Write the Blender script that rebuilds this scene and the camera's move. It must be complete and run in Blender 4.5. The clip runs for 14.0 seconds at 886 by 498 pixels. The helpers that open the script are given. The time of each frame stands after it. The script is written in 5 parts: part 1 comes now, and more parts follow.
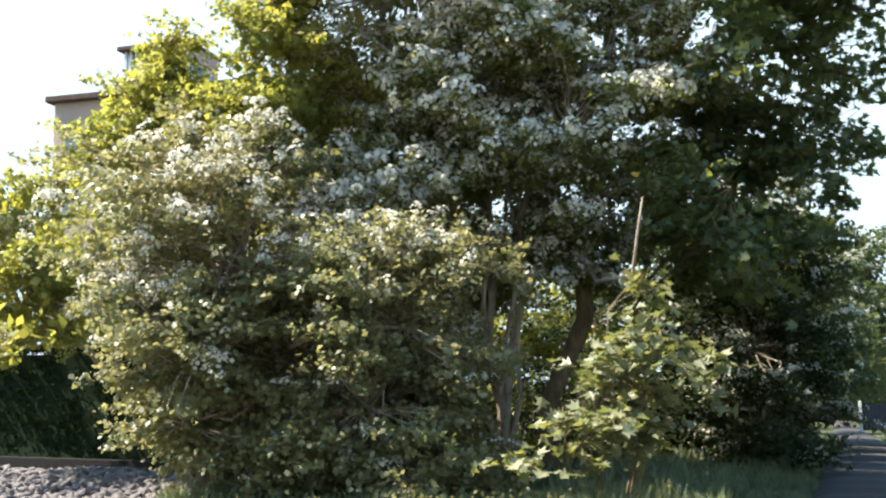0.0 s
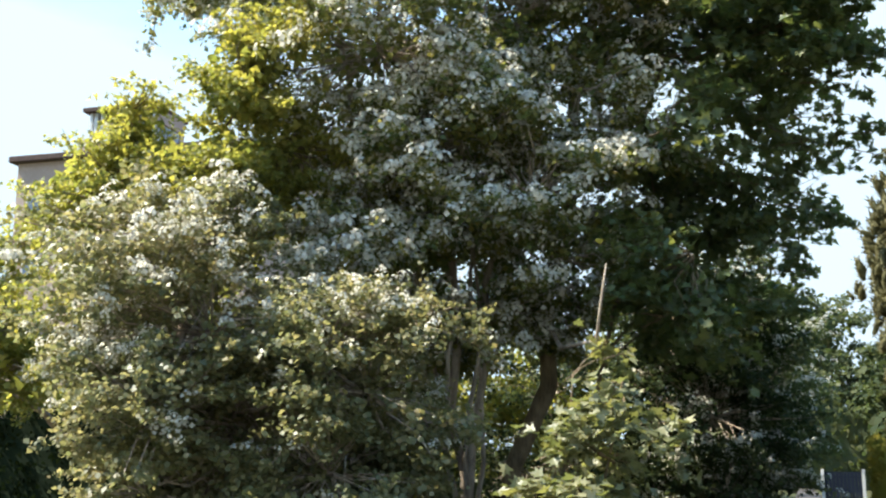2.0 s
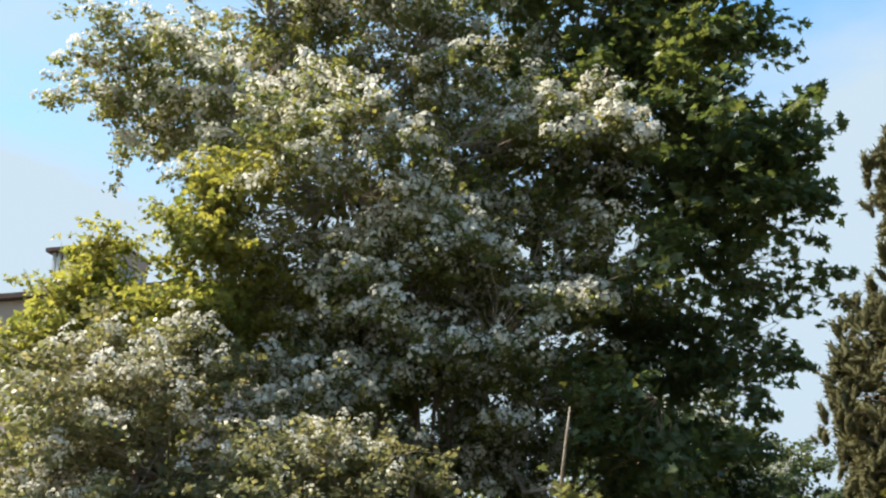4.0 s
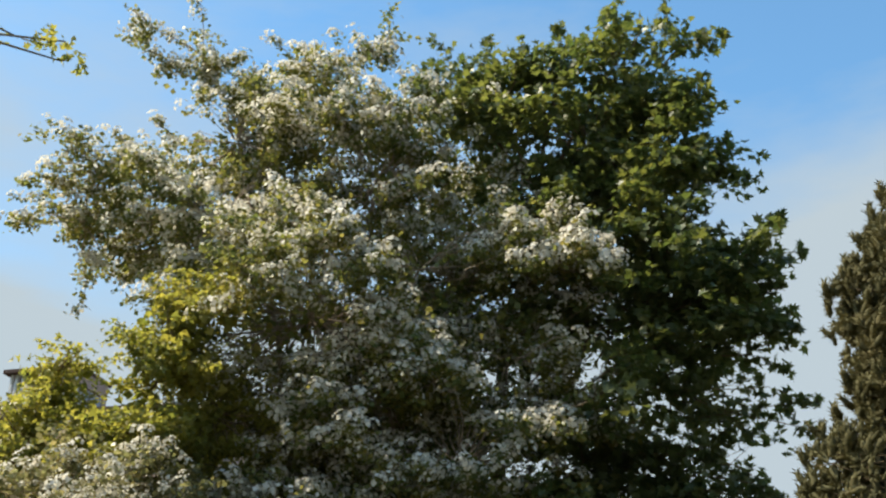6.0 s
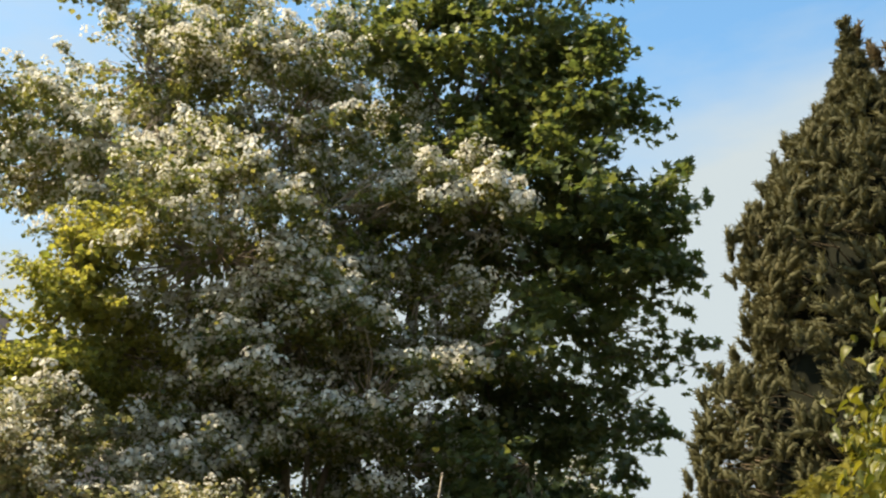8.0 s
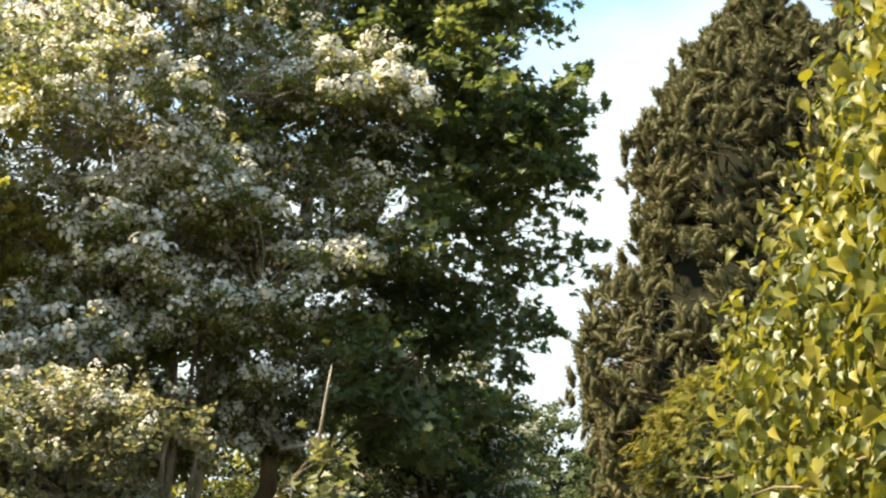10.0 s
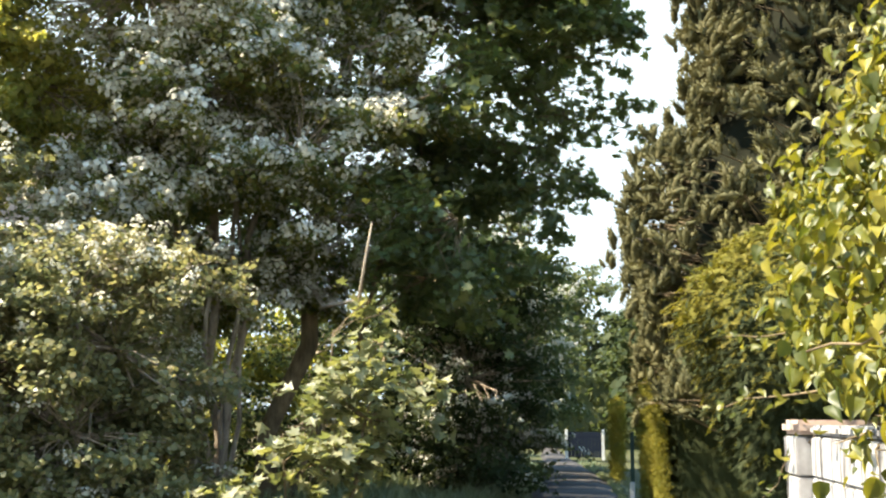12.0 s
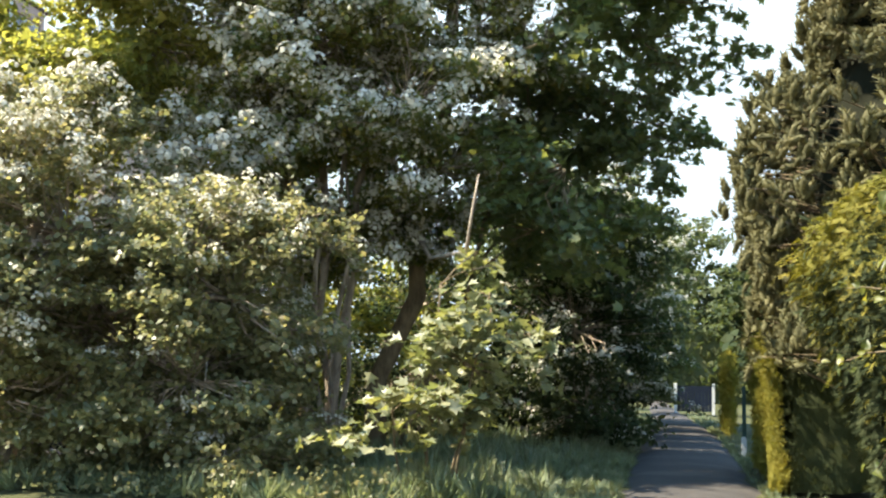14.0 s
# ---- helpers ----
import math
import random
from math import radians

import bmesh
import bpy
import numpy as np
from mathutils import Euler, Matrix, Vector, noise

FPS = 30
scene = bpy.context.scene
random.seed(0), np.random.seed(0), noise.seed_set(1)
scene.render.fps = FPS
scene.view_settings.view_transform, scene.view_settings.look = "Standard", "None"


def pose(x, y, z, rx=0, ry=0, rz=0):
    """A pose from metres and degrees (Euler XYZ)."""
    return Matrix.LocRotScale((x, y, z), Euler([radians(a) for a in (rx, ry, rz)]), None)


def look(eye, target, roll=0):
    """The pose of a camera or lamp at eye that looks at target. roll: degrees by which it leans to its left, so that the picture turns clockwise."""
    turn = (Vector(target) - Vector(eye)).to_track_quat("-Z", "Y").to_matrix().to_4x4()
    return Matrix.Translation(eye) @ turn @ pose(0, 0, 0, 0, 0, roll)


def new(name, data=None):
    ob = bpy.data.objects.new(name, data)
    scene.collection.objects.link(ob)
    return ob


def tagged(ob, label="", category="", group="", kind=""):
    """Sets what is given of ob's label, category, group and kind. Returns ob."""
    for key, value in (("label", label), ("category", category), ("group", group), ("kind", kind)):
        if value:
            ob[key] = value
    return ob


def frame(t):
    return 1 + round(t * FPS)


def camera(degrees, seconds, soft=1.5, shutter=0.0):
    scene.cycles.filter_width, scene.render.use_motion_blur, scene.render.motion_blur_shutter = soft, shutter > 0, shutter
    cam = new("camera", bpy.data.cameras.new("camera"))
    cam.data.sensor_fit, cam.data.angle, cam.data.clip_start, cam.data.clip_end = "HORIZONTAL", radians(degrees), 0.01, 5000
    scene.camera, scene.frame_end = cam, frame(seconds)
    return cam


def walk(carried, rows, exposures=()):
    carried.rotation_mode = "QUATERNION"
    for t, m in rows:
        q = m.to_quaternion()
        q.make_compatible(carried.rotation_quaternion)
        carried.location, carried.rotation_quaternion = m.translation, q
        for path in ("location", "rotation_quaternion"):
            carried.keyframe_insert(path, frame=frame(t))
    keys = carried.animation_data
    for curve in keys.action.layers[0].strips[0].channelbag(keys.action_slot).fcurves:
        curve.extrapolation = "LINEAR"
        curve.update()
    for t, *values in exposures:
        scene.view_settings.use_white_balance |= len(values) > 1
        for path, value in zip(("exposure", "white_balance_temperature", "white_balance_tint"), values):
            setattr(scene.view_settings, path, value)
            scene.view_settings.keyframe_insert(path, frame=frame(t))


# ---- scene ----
# The camera stands on the lane and turns in the hand.
cam = camera(44.83, 14.0, soft=2.25)
EYE = 1.6
TURNS = [
    (0.0, 22.50, 7.50, 0.00), (0.5, 22.17, 7.71, 0.04), (1.0, 21.67, 8.69, 0.04), (1.5, 21.24, 9.73, -0.26),
    (2.0, 20.56, 10.95, -0.23), (2.5, 20.12, 12.51, 0.28), (3.0, 19.71, 14.27, 0.06), (3.5, 19.39, 16.10, -0.14),
    (3.7, 19.05, 17.12, -0.08), (5.8, 17.02, 24.45, -0.08), (6.0, 16.75, 25.15, 0.17), (6.5, 15.39, 25.86, 0.25),
    (7.0, 13.89, 25.89, 0.70), (7.5, 12.98, 24.46, 0.98), (8.0, 11.95, 21.87, 0.87), (8.5, 9.70, 20.39, 1.17),
    (8.7, 8.85, 19.66, 1.36), (10.8, 5.47, 13.23, 0.47), (11.0, 5.72, 12.17, 0.32), (11.5, 6.67, 10.87, 0.15),
    (12.0, 7.89, 8.99, -0.40), (12.5, 9.74, 7.46, -0.83), (13.0, 11.51, 6.73, -1.24), (13.5, 12.86, 6.05, -0.83),
    (14.0, 13.55, 6.39, -1.08)]


def lean(t):
    """The hand drifts a little forward and down as the camera sinks back to the lane."""
    k = max(0.0, min(1.0, (t - 8.7) / 4.8))
    k = k * k * (3 - 2 * k)
    return 0.03 - 0.06 * k, -0.15 + 0.27 * k, EYE + 0.015 - 0.03 * k


walk(cam, [(t, pose(*lean(t), 90 + p, r, y)) for t, y, p, r in TURNS],
     exposures=[(0.0, 2.17, 6600, 7), (2.5, 1.92, 6500, 7), (5.8, 1.15, 7100, 8), (7.5, 1.27, 7500, 9), (8.7, 1.66, 8000, 9),
                (10.8, 2.32, 7500, 8), (12.5, 2.48, 7100, 7), (13.2, 2.42, 7000, 7), (14.0, 2.42, 6900, 7)])

# ---- light ----
SUN_AZ, SUN_EL = radians(107), radians(52)   # to the left of the lane, seen along it
to_sun = Vector((-math.sin(SUN_AZ) * math.cos(SUN_EL), math.cos(SUN_AZ) * math.cos(SUN_EL), math.sin(SUN_EL)))
sun = new("sun", bpy.data.lights.new("sun", "SUN"))
sun.data.energy, sun.data.angle, sun.data.color = 3.75, radians(0.6), (1.0, 0.93, 0.80)
sun.matrix_world = look(to_sun * 60, (0, 0, 0))


def make_world():
    w = bpy.data.worlds.new("sky")
    w.use_nodes = True
    nt = w.node_tree
    nt.nodes.clear()
    N, K = nt.nodes.new, nt.links.new
    sky = N("ShaderNodeTexSky")
    sky.sky_type, sky.sun_disc = "NISHITA", False
    sky.sun_elevation, sky.sun_rotation = SUN_EL, -SUN_AZ
    sky.dust_density, sky.air_density, sky.ozone_density = 0.4, 1.0, 1.6
    # thin veil of cloud that thickens towards the horizon
    co = N("ShaderNodeTexCoord")
    mp = N("ShaderNodeMapping")
    mp.inputs["Scale"].default_value = (1.6, 1.6, 5.0)
    nz = N("ShaderNodeTexNoise")
    nz.inputs["Scale"].default_value, nz.inputs["Detail"].default_value, nz.inputs["Roughness"].default_value = 1.7, 8, 0.55
    sep = N("ShaderNodeSeparateXYZ")
    h = N("ShaderNodeMapRange")
    h.inputs["From Min"].default_value, h.inputs["From Max"].default_value = 0.29, 0.75
    h.inputs["To Min"].default_value, h.inputs["To Max"].default_value = 0.68, -0.52
    add = N("ShaderNodeMath")
    add.operation = "ADD"
    ramp = N("ShaderNodeValToRGB")
    ramp.color_ramp.elements[0].position, ramp.color_ramp.elements[1].position = 0.36, 1.08
    mix = N("ShaderNodeMix")
    mix.data_type = "RGBA"
    mix.inputs[7].default_value = (1.52, 1.88, 2.26, 1)
    bg = N("ShaderNodeBackground")
    bg.inputs["Strength"].default_value = 0.15
    out = N("ShaderNodeOutputWorld")
    K(co.outputs["Generated"], mp.inputs["Vector"])
    K(mp.outputs[0], nz.inputs["Vector"])
    K(co.outputs["Generated"], sep.inputs[0])
    K(sep.outputs["Z"], h.inputs["Value"])
    wisp = N("ShaderNodeMath")
    wisp.operation = "MULTIPLY_ADD"
    wisp.inputs[1].default_value, wisp.inputs[2].default_value = 1.5, -0.24
    K(nz.outputs["Fac"], wisp.inputs[0])
    K(wisp.outputs[0], add.inputs[0])
    K(h.outputs[0], add.inputs[1])
    # a bank of white cloud low over the lane
    far = N("ShaderNodeVectorMath")
    far.operation = "DISTANCE"
    far.inputs[1].default_value = (0.10, 0.94, 0.32)
    bank = N("ShaderNodeMapRange")
    bank.interpolation_type = "SMOOTHSTEP"
    bank.inputs["From Min"].default_value, bank.inputs["From Max"].default_value = 0.02, 0.24
    bank.inputs["To Min"].default_value, bank.inputs["To Max"].default_value = 0.42, 0.0
    both = N("ShaderNodeMath")
    both.operation = "ADD"
    K(co.outputs["Generated"], far.inputs[0])
    K(far.outputs["Value"], bank.inputs["Value"])
    K(add.outputs[0], both.inputs[0])
    K(bank.outputs[0], both.inputs[1])
    K(both.outputs[0], ramp.inputs[0])
    K(ramp.outputs[0], mix.inputs[0])
    tint = N("ShaderNodeMix")
    tint.data_type, tint.blend_type = "RGBA", "MULTIPLY"
    tint.inputs[0].default_value, tint.inputs[7].default_value = 1.0, (0.51, 0.77, 0.85, 1)
    K(sky.outputs[0], tint.inputs[6])
    K(tint.outputs[2], mix.inputs[6])
    K(mix.outputs[2], bg.inputs["Color"])
    K(bg.outputs[0], out.inputs[0])
    scene.world = w


make_world()


# ---- materials ----
def surface(name, rough=0.8, spec=0.3):
    m = bpy.data.materials.new(name)
    m.use_nodes = True
    nt = m.node_tree
    b = nt.nodes["Principled BSDF"]
    b.inputs["Roughness"].default_value = rough
    b.inputs["Specular IOR Level"].default_value = spec
    return m, nt, b


def ramp_of(nt, stops, source):
    r = nt.nodes.new("ShaderNodeValToRGB")
    e = r.color_ramp.elements
    while len(e) < len(stops):
        e.new(0.5)
    for k, (p, c) in zip(e, stops):
        k.position, k.color = p, (*c, 1)
    nt.links.new(source, r.inputs[0])
    return r.outputs[0]


def noise_of(nt, scale, detail=6, rough=0.6, coord="Object", stretch=(1, 1, 1)):
    c = nt.nodes.new("ShaderNodeTexCoord")
    mp = nt.nodes.new("ShaderNodeMapping")
    mp.inputs["Scale"].default_value = stretch
    n = nt.nodes.new("ShaderNodeTexNoise")
    n.inputs["Scale"].default_value, n.inputs["Detail"].default_value, n.inputs["Roughness"].default_value = scale, detail, rough
    where = nt.nodes.new("ShaderNodeNewGeometry").outputs["Position"] if coord == "World" else c.outputs[coord]
    nt.links.new(where, mp.inputs[0])
    nt.links.new(mp.outputs[0], n.inputs["Vector"])
    return n.outputs["Fac"]


def bumped(nt, b, source, strength, distance):
    u = nt.nodes.new("ShaderNodeBump")
    u.inputs["Strength"].default_value, u.inputs["Distance"].default_value = strength, distance
    nt.links.new(source, u.inputs["Height"])
    nt.links.new(u.outputs[0], b.inputs["Normal"])


def blended(nt, a, b, source):
    m = nt.nodes.new("ShaderNodeMix")
    m.data_type = "RGBA"
    m.blend_type = "MULTIPLY"
    m.inputs[0].default_value = 1.0
    nt.links.new(a, m.inputs[6])
    nt.links.new(b, m.inputs[7])
    return m.outputs[2]


def leaf_material(name, stops, through_stops, share=0.35, rough=0.45, spec=0.4, single=False, own=0.75, patch=0.55):
    """A leaf that lets light through; each leaf has its own shade, each stretch of the crown its own tone."""
    m, nt, b = surface(name, rough, spec)
    if single:
        rnd = nt.nodes.new("ShaderNodeObjectInfo").outputs["Random"]
    else:
        rnd = nt.nodes.new("ShaderNodeNewGeometry").outputs["Random Per Island"]
    wide = noise_of(nt, patch, 3)
    mixed = nt.nodes.new("ShaderNodeMath")
    mixed.operation = "MULTIPLY_ADD"
    mixed.inputs[1].default_value = own
    shift = nt.nodes.new("ShaderNodeMath")
    shift.operation = "MULTIPLY_ADD"
    shift.inputs[1].default_value, shift.inputs[2].default_value = 0.9 + 0.75 - own, -0.32 - 0.12 * (0.75 - own)
    nt.links.new(wide, shift.inputs[0])
    nt.links.new(rnd, mixed.inputs[0])
    nt.links.new(shift.outputs[0], mixed.inputs[2])
    col = ramp_of(nt, stops, mixed.outputs[0])
    thr = ramp_of(nt, through_stops, mixed.outputs[0])
    fine = ramp_of(nt, [(0.3, (0.75, 0.75, 0.75)), (0.7, (1.1, 1.1, 1.1))], noise_of(nt, 40, 3))
    nt.links.new(blended(nt, col, fine, None), b.inputs["Base Color"])
    tr = nt.nodes.new("ShaderNodeBsdfTranslucent")
    nt.links.new(thr, tr.inputs["Color"])
    mx = nt.nodes.new("ShaderNodeMixShader")
    mx.inputs[0].default_value = share
    nt.links.new(b.outputs[0], mx.inputs[1])
    nt.links.new(tr.outputs[0], mx.inputs[2])
    nt.links.new(mx.outputs[0], nt.nodes["Material Output"].inputs[0])
    return m


def bark_material(name, dark, light, scale=9):
    m, nt, b = surface(name, 0.9, 0.15)
    n = noise_of(nt, scale, 8, 0.65, stretch=(1, 1, 0.25))
    big = ramp_of(nt, [(0.3, (0.7, 0.72, 0.66)), (0.7, (1.1, 1.08, 1.0))], noise_of(nt, 1.3, 3))
    col = ramp_of(nt, [(0.32, dark), (0.68, light)], n)
    nt.links.new(blended(nt, col, big, None), b.inputs["Base Color"])
    bumped(nt, b, n, 0.8, 0.03)
    return m


def grain_material(name, stops, scale, patches, rough=0.9, bump=0.4, depth=0.01, spec=0.25, patch_scale=0.4):
    m, nt, b = surface(name, rough, spec)
    n = noise_of(nt, scale, 8, 0.65)
    col = ramp_of(nt, stops, n)
    pat = ramp_of(nt, patches, noise_of(nt, patch_scale, 5))
    nt.links.new(blended(nt, col, pat, None), b.inputs["Base Color"])
    bumped(nt, b, n, bump, depth)
    return m


HAW_LEAF = leaf_material("hawthorn_leaf", [(0.0, (0.050, 0.076, 0.024)), (0.42, (0.112, 0.130, 0.038)), (0.78, (0.205, 0.190, 0.052)), (1.0, (0.28, 0.22, 0.07))],
                         [(0.0, (0.17, 0.23, 0.05)), (1.0, (0.46, 0.40, 0.10))], 0.42, rough=0.45, spec=0.4)
BUSH_LEAF = leaf_material("low_hawthorn_leaf", [(0.0, (0.085, 0.098, 0.048)), (0.42, (0.15, 0.158, 0.074)), (0.78, (0.235, 0.215, 0.105)), (1.0, (0.32, 0.25, 0.14))],
                          [(0.0, (0.22, 0.25, 0.09)), (1.0, (0.50, 0.42, 0.17))], 0.44, rough=0.42, spec=0.45)
# darkest leaf: deep shade under and behind the trees put into its colour
DEEP_SHADE_LEAF = leaf_material("deep_shade_leaf", [(0.0, (0.022, 0.035, 0.016)), (0.6, (0.040, 0.055, 0.026)), (1.0, (0.072, 0.082, 0.040))],
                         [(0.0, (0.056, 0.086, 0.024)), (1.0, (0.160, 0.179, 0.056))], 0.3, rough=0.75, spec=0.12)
YELLOW_LEAF = leaf_material("field_maple_leaf", [(0.0, (0.085, 0.110, 0.034)), (0.5, (0.19, 0.20, 0.056)), (1.0, (0.34, 0.30, 0.085))],
                            [(0.0, (0.26, 0.30, 0.05)), (1.0, (0.62, 0.54, 0.09))], 0.48)
MAPLE_LEAF = leaf_material("maple_leaf", [(0.0, (0.062, 0.094, 0.040)), (0.55, (0.098, 0.126, 0.054)), (1.0, (0.175, 0.180, 0.074))],
                           [(0.0, (0.12, 0.18, 0.04)), (1.0, (0.32, 0.33, 0.065))], 0.38, rough=0.40, spec=0.45)
SAPLING_LEAF = leaf_material("sapling_leaf", [(0.0, (0.110, 0.125, 0.060)), (0.6, (0.200, 0.200, 0.110)), (1.0, (0.33, 0.30, 0.18))],
                             [(0.0, (0.24, 0.29, 0.08)), (1.0, (0.52, 0.49, 0.12))], 0.28, rough=0.45, spec=0.4)
# darker leaf copy; the thicket's shade is put into its colour
SHADE_LEAF = leaf_material("shaded_leaf", [(0.0, (0.052, 0.070, 0.036)), (0.6, (0.094, 0.108, 0.054)), (1.0, (0.155, 0.156, 0.078))],
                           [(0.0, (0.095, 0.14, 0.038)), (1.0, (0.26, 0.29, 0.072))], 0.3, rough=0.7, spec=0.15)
IVY_STOPS = ([(0.0, (0.026, 0.042, 0.010)), (0.45, (0.090, 0.100, 0.016)), (0.8, (0.215, 0.190, 0.026)), (1.0, (0.33, 0.27, 0.045))],
             [(0.0, (0.09, 0.12, 0.014)), (1.0, (0.42, 0.35, 0.028))])
IVY_LEAF = leaf_material("ivy_leaf", *IVY_STOPS, 0.34, rough=0.42, spec=0.36)
IVY_LEAF_ONE = leaf_material("ivy_leaf_near", *IVY_STOPS, 0.34, rough=0.42, spec=0.36, single=True)
CONIFER = leaf_material("conifer_spray", [(0.0, (0.066, 0.066, 0.030)), (0.55, (0.125, 0.114, 0.052)), (1.0, (0.195, 0.162, 0.078))],
                        [(0.0, (0.065, 0.068, 0.021)), (1.0, (0.161, 0.130, 0.050))], 0.2, rough=0.75, spec=0.2, own=0.2, patch=2.2)
# near-black copy of the conifer spray: shade of the hollows as colour
CONIFER_SHADE = leaf_material("conifer_gap_shade", [(0.0, (0.009, 0.010, 0.006)), (0.55, (0.015, 0.016, 0.009)), (1.0, (0.025, 0.024, 0.013))],
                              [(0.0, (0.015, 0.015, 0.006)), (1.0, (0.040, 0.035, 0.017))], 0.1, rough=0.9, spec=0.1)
BROWN_CONIFER = leaf_material("brown_conifer_spray", [(0.0, (0.07, 0.06, 0.03)), (0.55, (0.15, 0.11, 0.06)), (1.0, (0.24, 0.165, 0.10))],
                              [(0.0, (0.09, 0.07, 0.03)), (1.0, (0.22, 0.15, 0.06))], 0.2, rough=0.8, spec=0.15, own=0.2, patch=2.2)
# thuja spray in a shaded and a lit copy; the light is in the colour
THUJA_SHADE = leaf_material("thuja_shaded_spray", [(0.0, (0.020, 0.031, 0.012)), (0.5, (0.044, 0.054, 0.022)), (1.0, (0.088, 0.090, 0.040))],
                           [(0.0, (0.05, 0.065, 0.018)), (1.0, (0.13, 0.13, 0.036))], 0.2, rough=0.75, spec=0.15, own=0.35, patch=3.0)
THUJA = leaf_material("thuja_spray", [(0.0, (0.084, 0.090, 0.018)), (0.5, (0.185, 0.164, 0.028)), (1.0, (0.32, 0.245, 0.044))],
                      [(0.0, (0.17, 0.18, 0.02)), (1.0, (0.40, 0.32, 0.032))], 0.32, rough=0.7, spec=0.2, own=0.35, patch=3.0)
# the left hedge stands in shadow, which this near-black leaf colour carries
HEDGE_SHADE_LEAF = leaf_material("hedge_shade_leaf", [(0.0, (0.007, 0.014, 0.006)), (0.6, (0.013, 0.022, 0.009)), (1.0, (0.025, 0.035, 0.013))],
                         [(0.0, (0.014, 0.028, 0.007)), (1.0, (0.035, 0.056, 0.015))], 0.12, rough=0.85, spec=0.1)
GRASS = leaf_material("grass_blade", [(0.0, (0.088, 0.117, 0.060)), (0.6, (0.165, 0.203, 0.119)), (1.0, (0.297, 0.309, 0.211))],
                      [(0.0, (0.176, 0.235, 0.066)), (1.0, (0.440, 0.448, 0.211))], 0.3, rough=0.5)
PETAL = leaf_material("blossom", [(0.0, (0.56, 0.50, 0.36)), (0.5, (0.74, 0.69, 0.57)), (1.0, (0.87, 0.86, 0.79))],
                      [(0.0, (0.62, 0.59, 0.48)), (1.0, (0.85, 0.82, 0.75))], 0.40, rough=0.7, spec=0.2)
BARK_GREY = bark_material("hawthorn_bark", (0.19, 0.145, 0.12), (0.54, 0.44, 0.37))
BARK_BROWN = bark_material("maple_bark", (0.10, 0.074, 0.05), (0.30, 0.225, 0.15))


def asphalt_material():
    """Worn asphalt; pale streaks across the lane paint bars of sunlight into its colour."""
    m, nt, s = surface("asphalt", 0.85, 0.25)
    n = noise_of(nt, 90, 8, 0.65)
    col = ramp_of(nt, [(0.3, (0.034, 0.031, 0.030)), (0.7, (0.065, 0.059, 0.056))], n)
    sun_streak = ramp_of(nt, [(0.42, (0.8, 0.8, 0.82)), (0.54, (1.1, 1.08, 1.05)), (0.62, (1.7, 1.6, 1.5))], noise_of(nt, 0.8, 6, 0.7, stretch=(0.6, 1.1, 1)))
    nt.links.new(blended(nt, col, sun_streak, None), s.inputs["Base Color"])
    bumped(nt, s, n, 0.4, 0.006)
    return m


ASPHALT = asphalt_material()
SOIL = grain_material("soil", [(0.3, (0.03, 0.035, 0.016)), (0.7, (0.09, 0.085, 0.045))], 14,
                      [(0.3, (0.6, 0.8, 0.5)), (0.7, (1.2, 1.1, 0.9))], 0.95, 0.8, 0.05)
# pale so that the added ground reflects sun into the shaded foliage
BOUNCE_GRAVEL = grain_material("bounce_gravel", [(0.3, (0.20, 0.18, 0.155)), (0.7, (0.40, 0.37, 0.32))], 30,
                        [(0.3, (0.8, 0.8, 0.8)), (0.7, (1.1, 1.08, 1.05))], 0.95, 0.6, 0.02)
STONE = grain_material("stone_chip", [(0.3, (0.10, 0.09, 0.09)), (0.7, (0.22, 0.195, 0.195))], 22,
                       [(0.3, (0.75, 0.75, 0.8)), (0.7, (1.1, 1.05, 1.0))], 0.85, 0.5, 0.01, patch_scale=3)
# near-black, for the band of shadow between hedge and stones
FOOT_SHADOW = grain_material("hedge_foot_shadow", [(0.3, (0.008, 0.007, 0.007)), (0.7, (0.018, 0.016, 0.014))], 12,
                           [(0.3, (0.7, 0.7, 0.7)), (0.7, (1.2, 1.2, 1.2))], 0.85)


def wall_material():
    """White paint on blocks, with grey drips that run down and dirt in patches."""
    m, nt, s = surface("white_painted_block", 0.8, 0.25)
    n = noise_of(nt, 9, 7)
    col = ramp_of(nt, [(0.3, (0.34, 0.33, 0.33)), (0.6, (0.46, 0.45, 0.45))], n)
    drip = ramp_of(nt, [(0.37, (0.16, 0.15, 0.155)), (0.46, (0.85, 0.85, 0.85)), (0.7, (1.05, 1.05, 1.05))], noise_of(nt, 14, 5, 0.6, "World", (1, 1, 0.07)))
    patch = ramp_of(nt, [(0.35, (0.72, 0.70, 0.70)), (0.55, (1.0, 1.0, 1.0))], noise_of(nt, 3, 4, 0.6, "World"))
    nt.links.new(blended(nt, blended(nt, col, drip, None), patch, None), s.inputs["Base Color"])
    bumped(nt, s, n, 0.5, 0.006)
    return m


WHITE_WALL = wall_material()
MORTAR = grain_material("mortar", [(0.3, (0.40, 0.38, 0.37)), (0.7, (0.56, 0.54, 0.52))], 30,
                        [(0.3, (0.8, 0.8, 0.8)), (0.7, (1.1, 1.1, 1.1))])
PLASTER = grain_material("house_plaster", [(0.3, (0.42, 0.31, 0.26)), (0.7, (0.50, 0.38, 0.32))], 5,
                         [(0.3, (0.85, 0.85, 0.85)), (0.7, (1.05, 1.05, 1.05))])
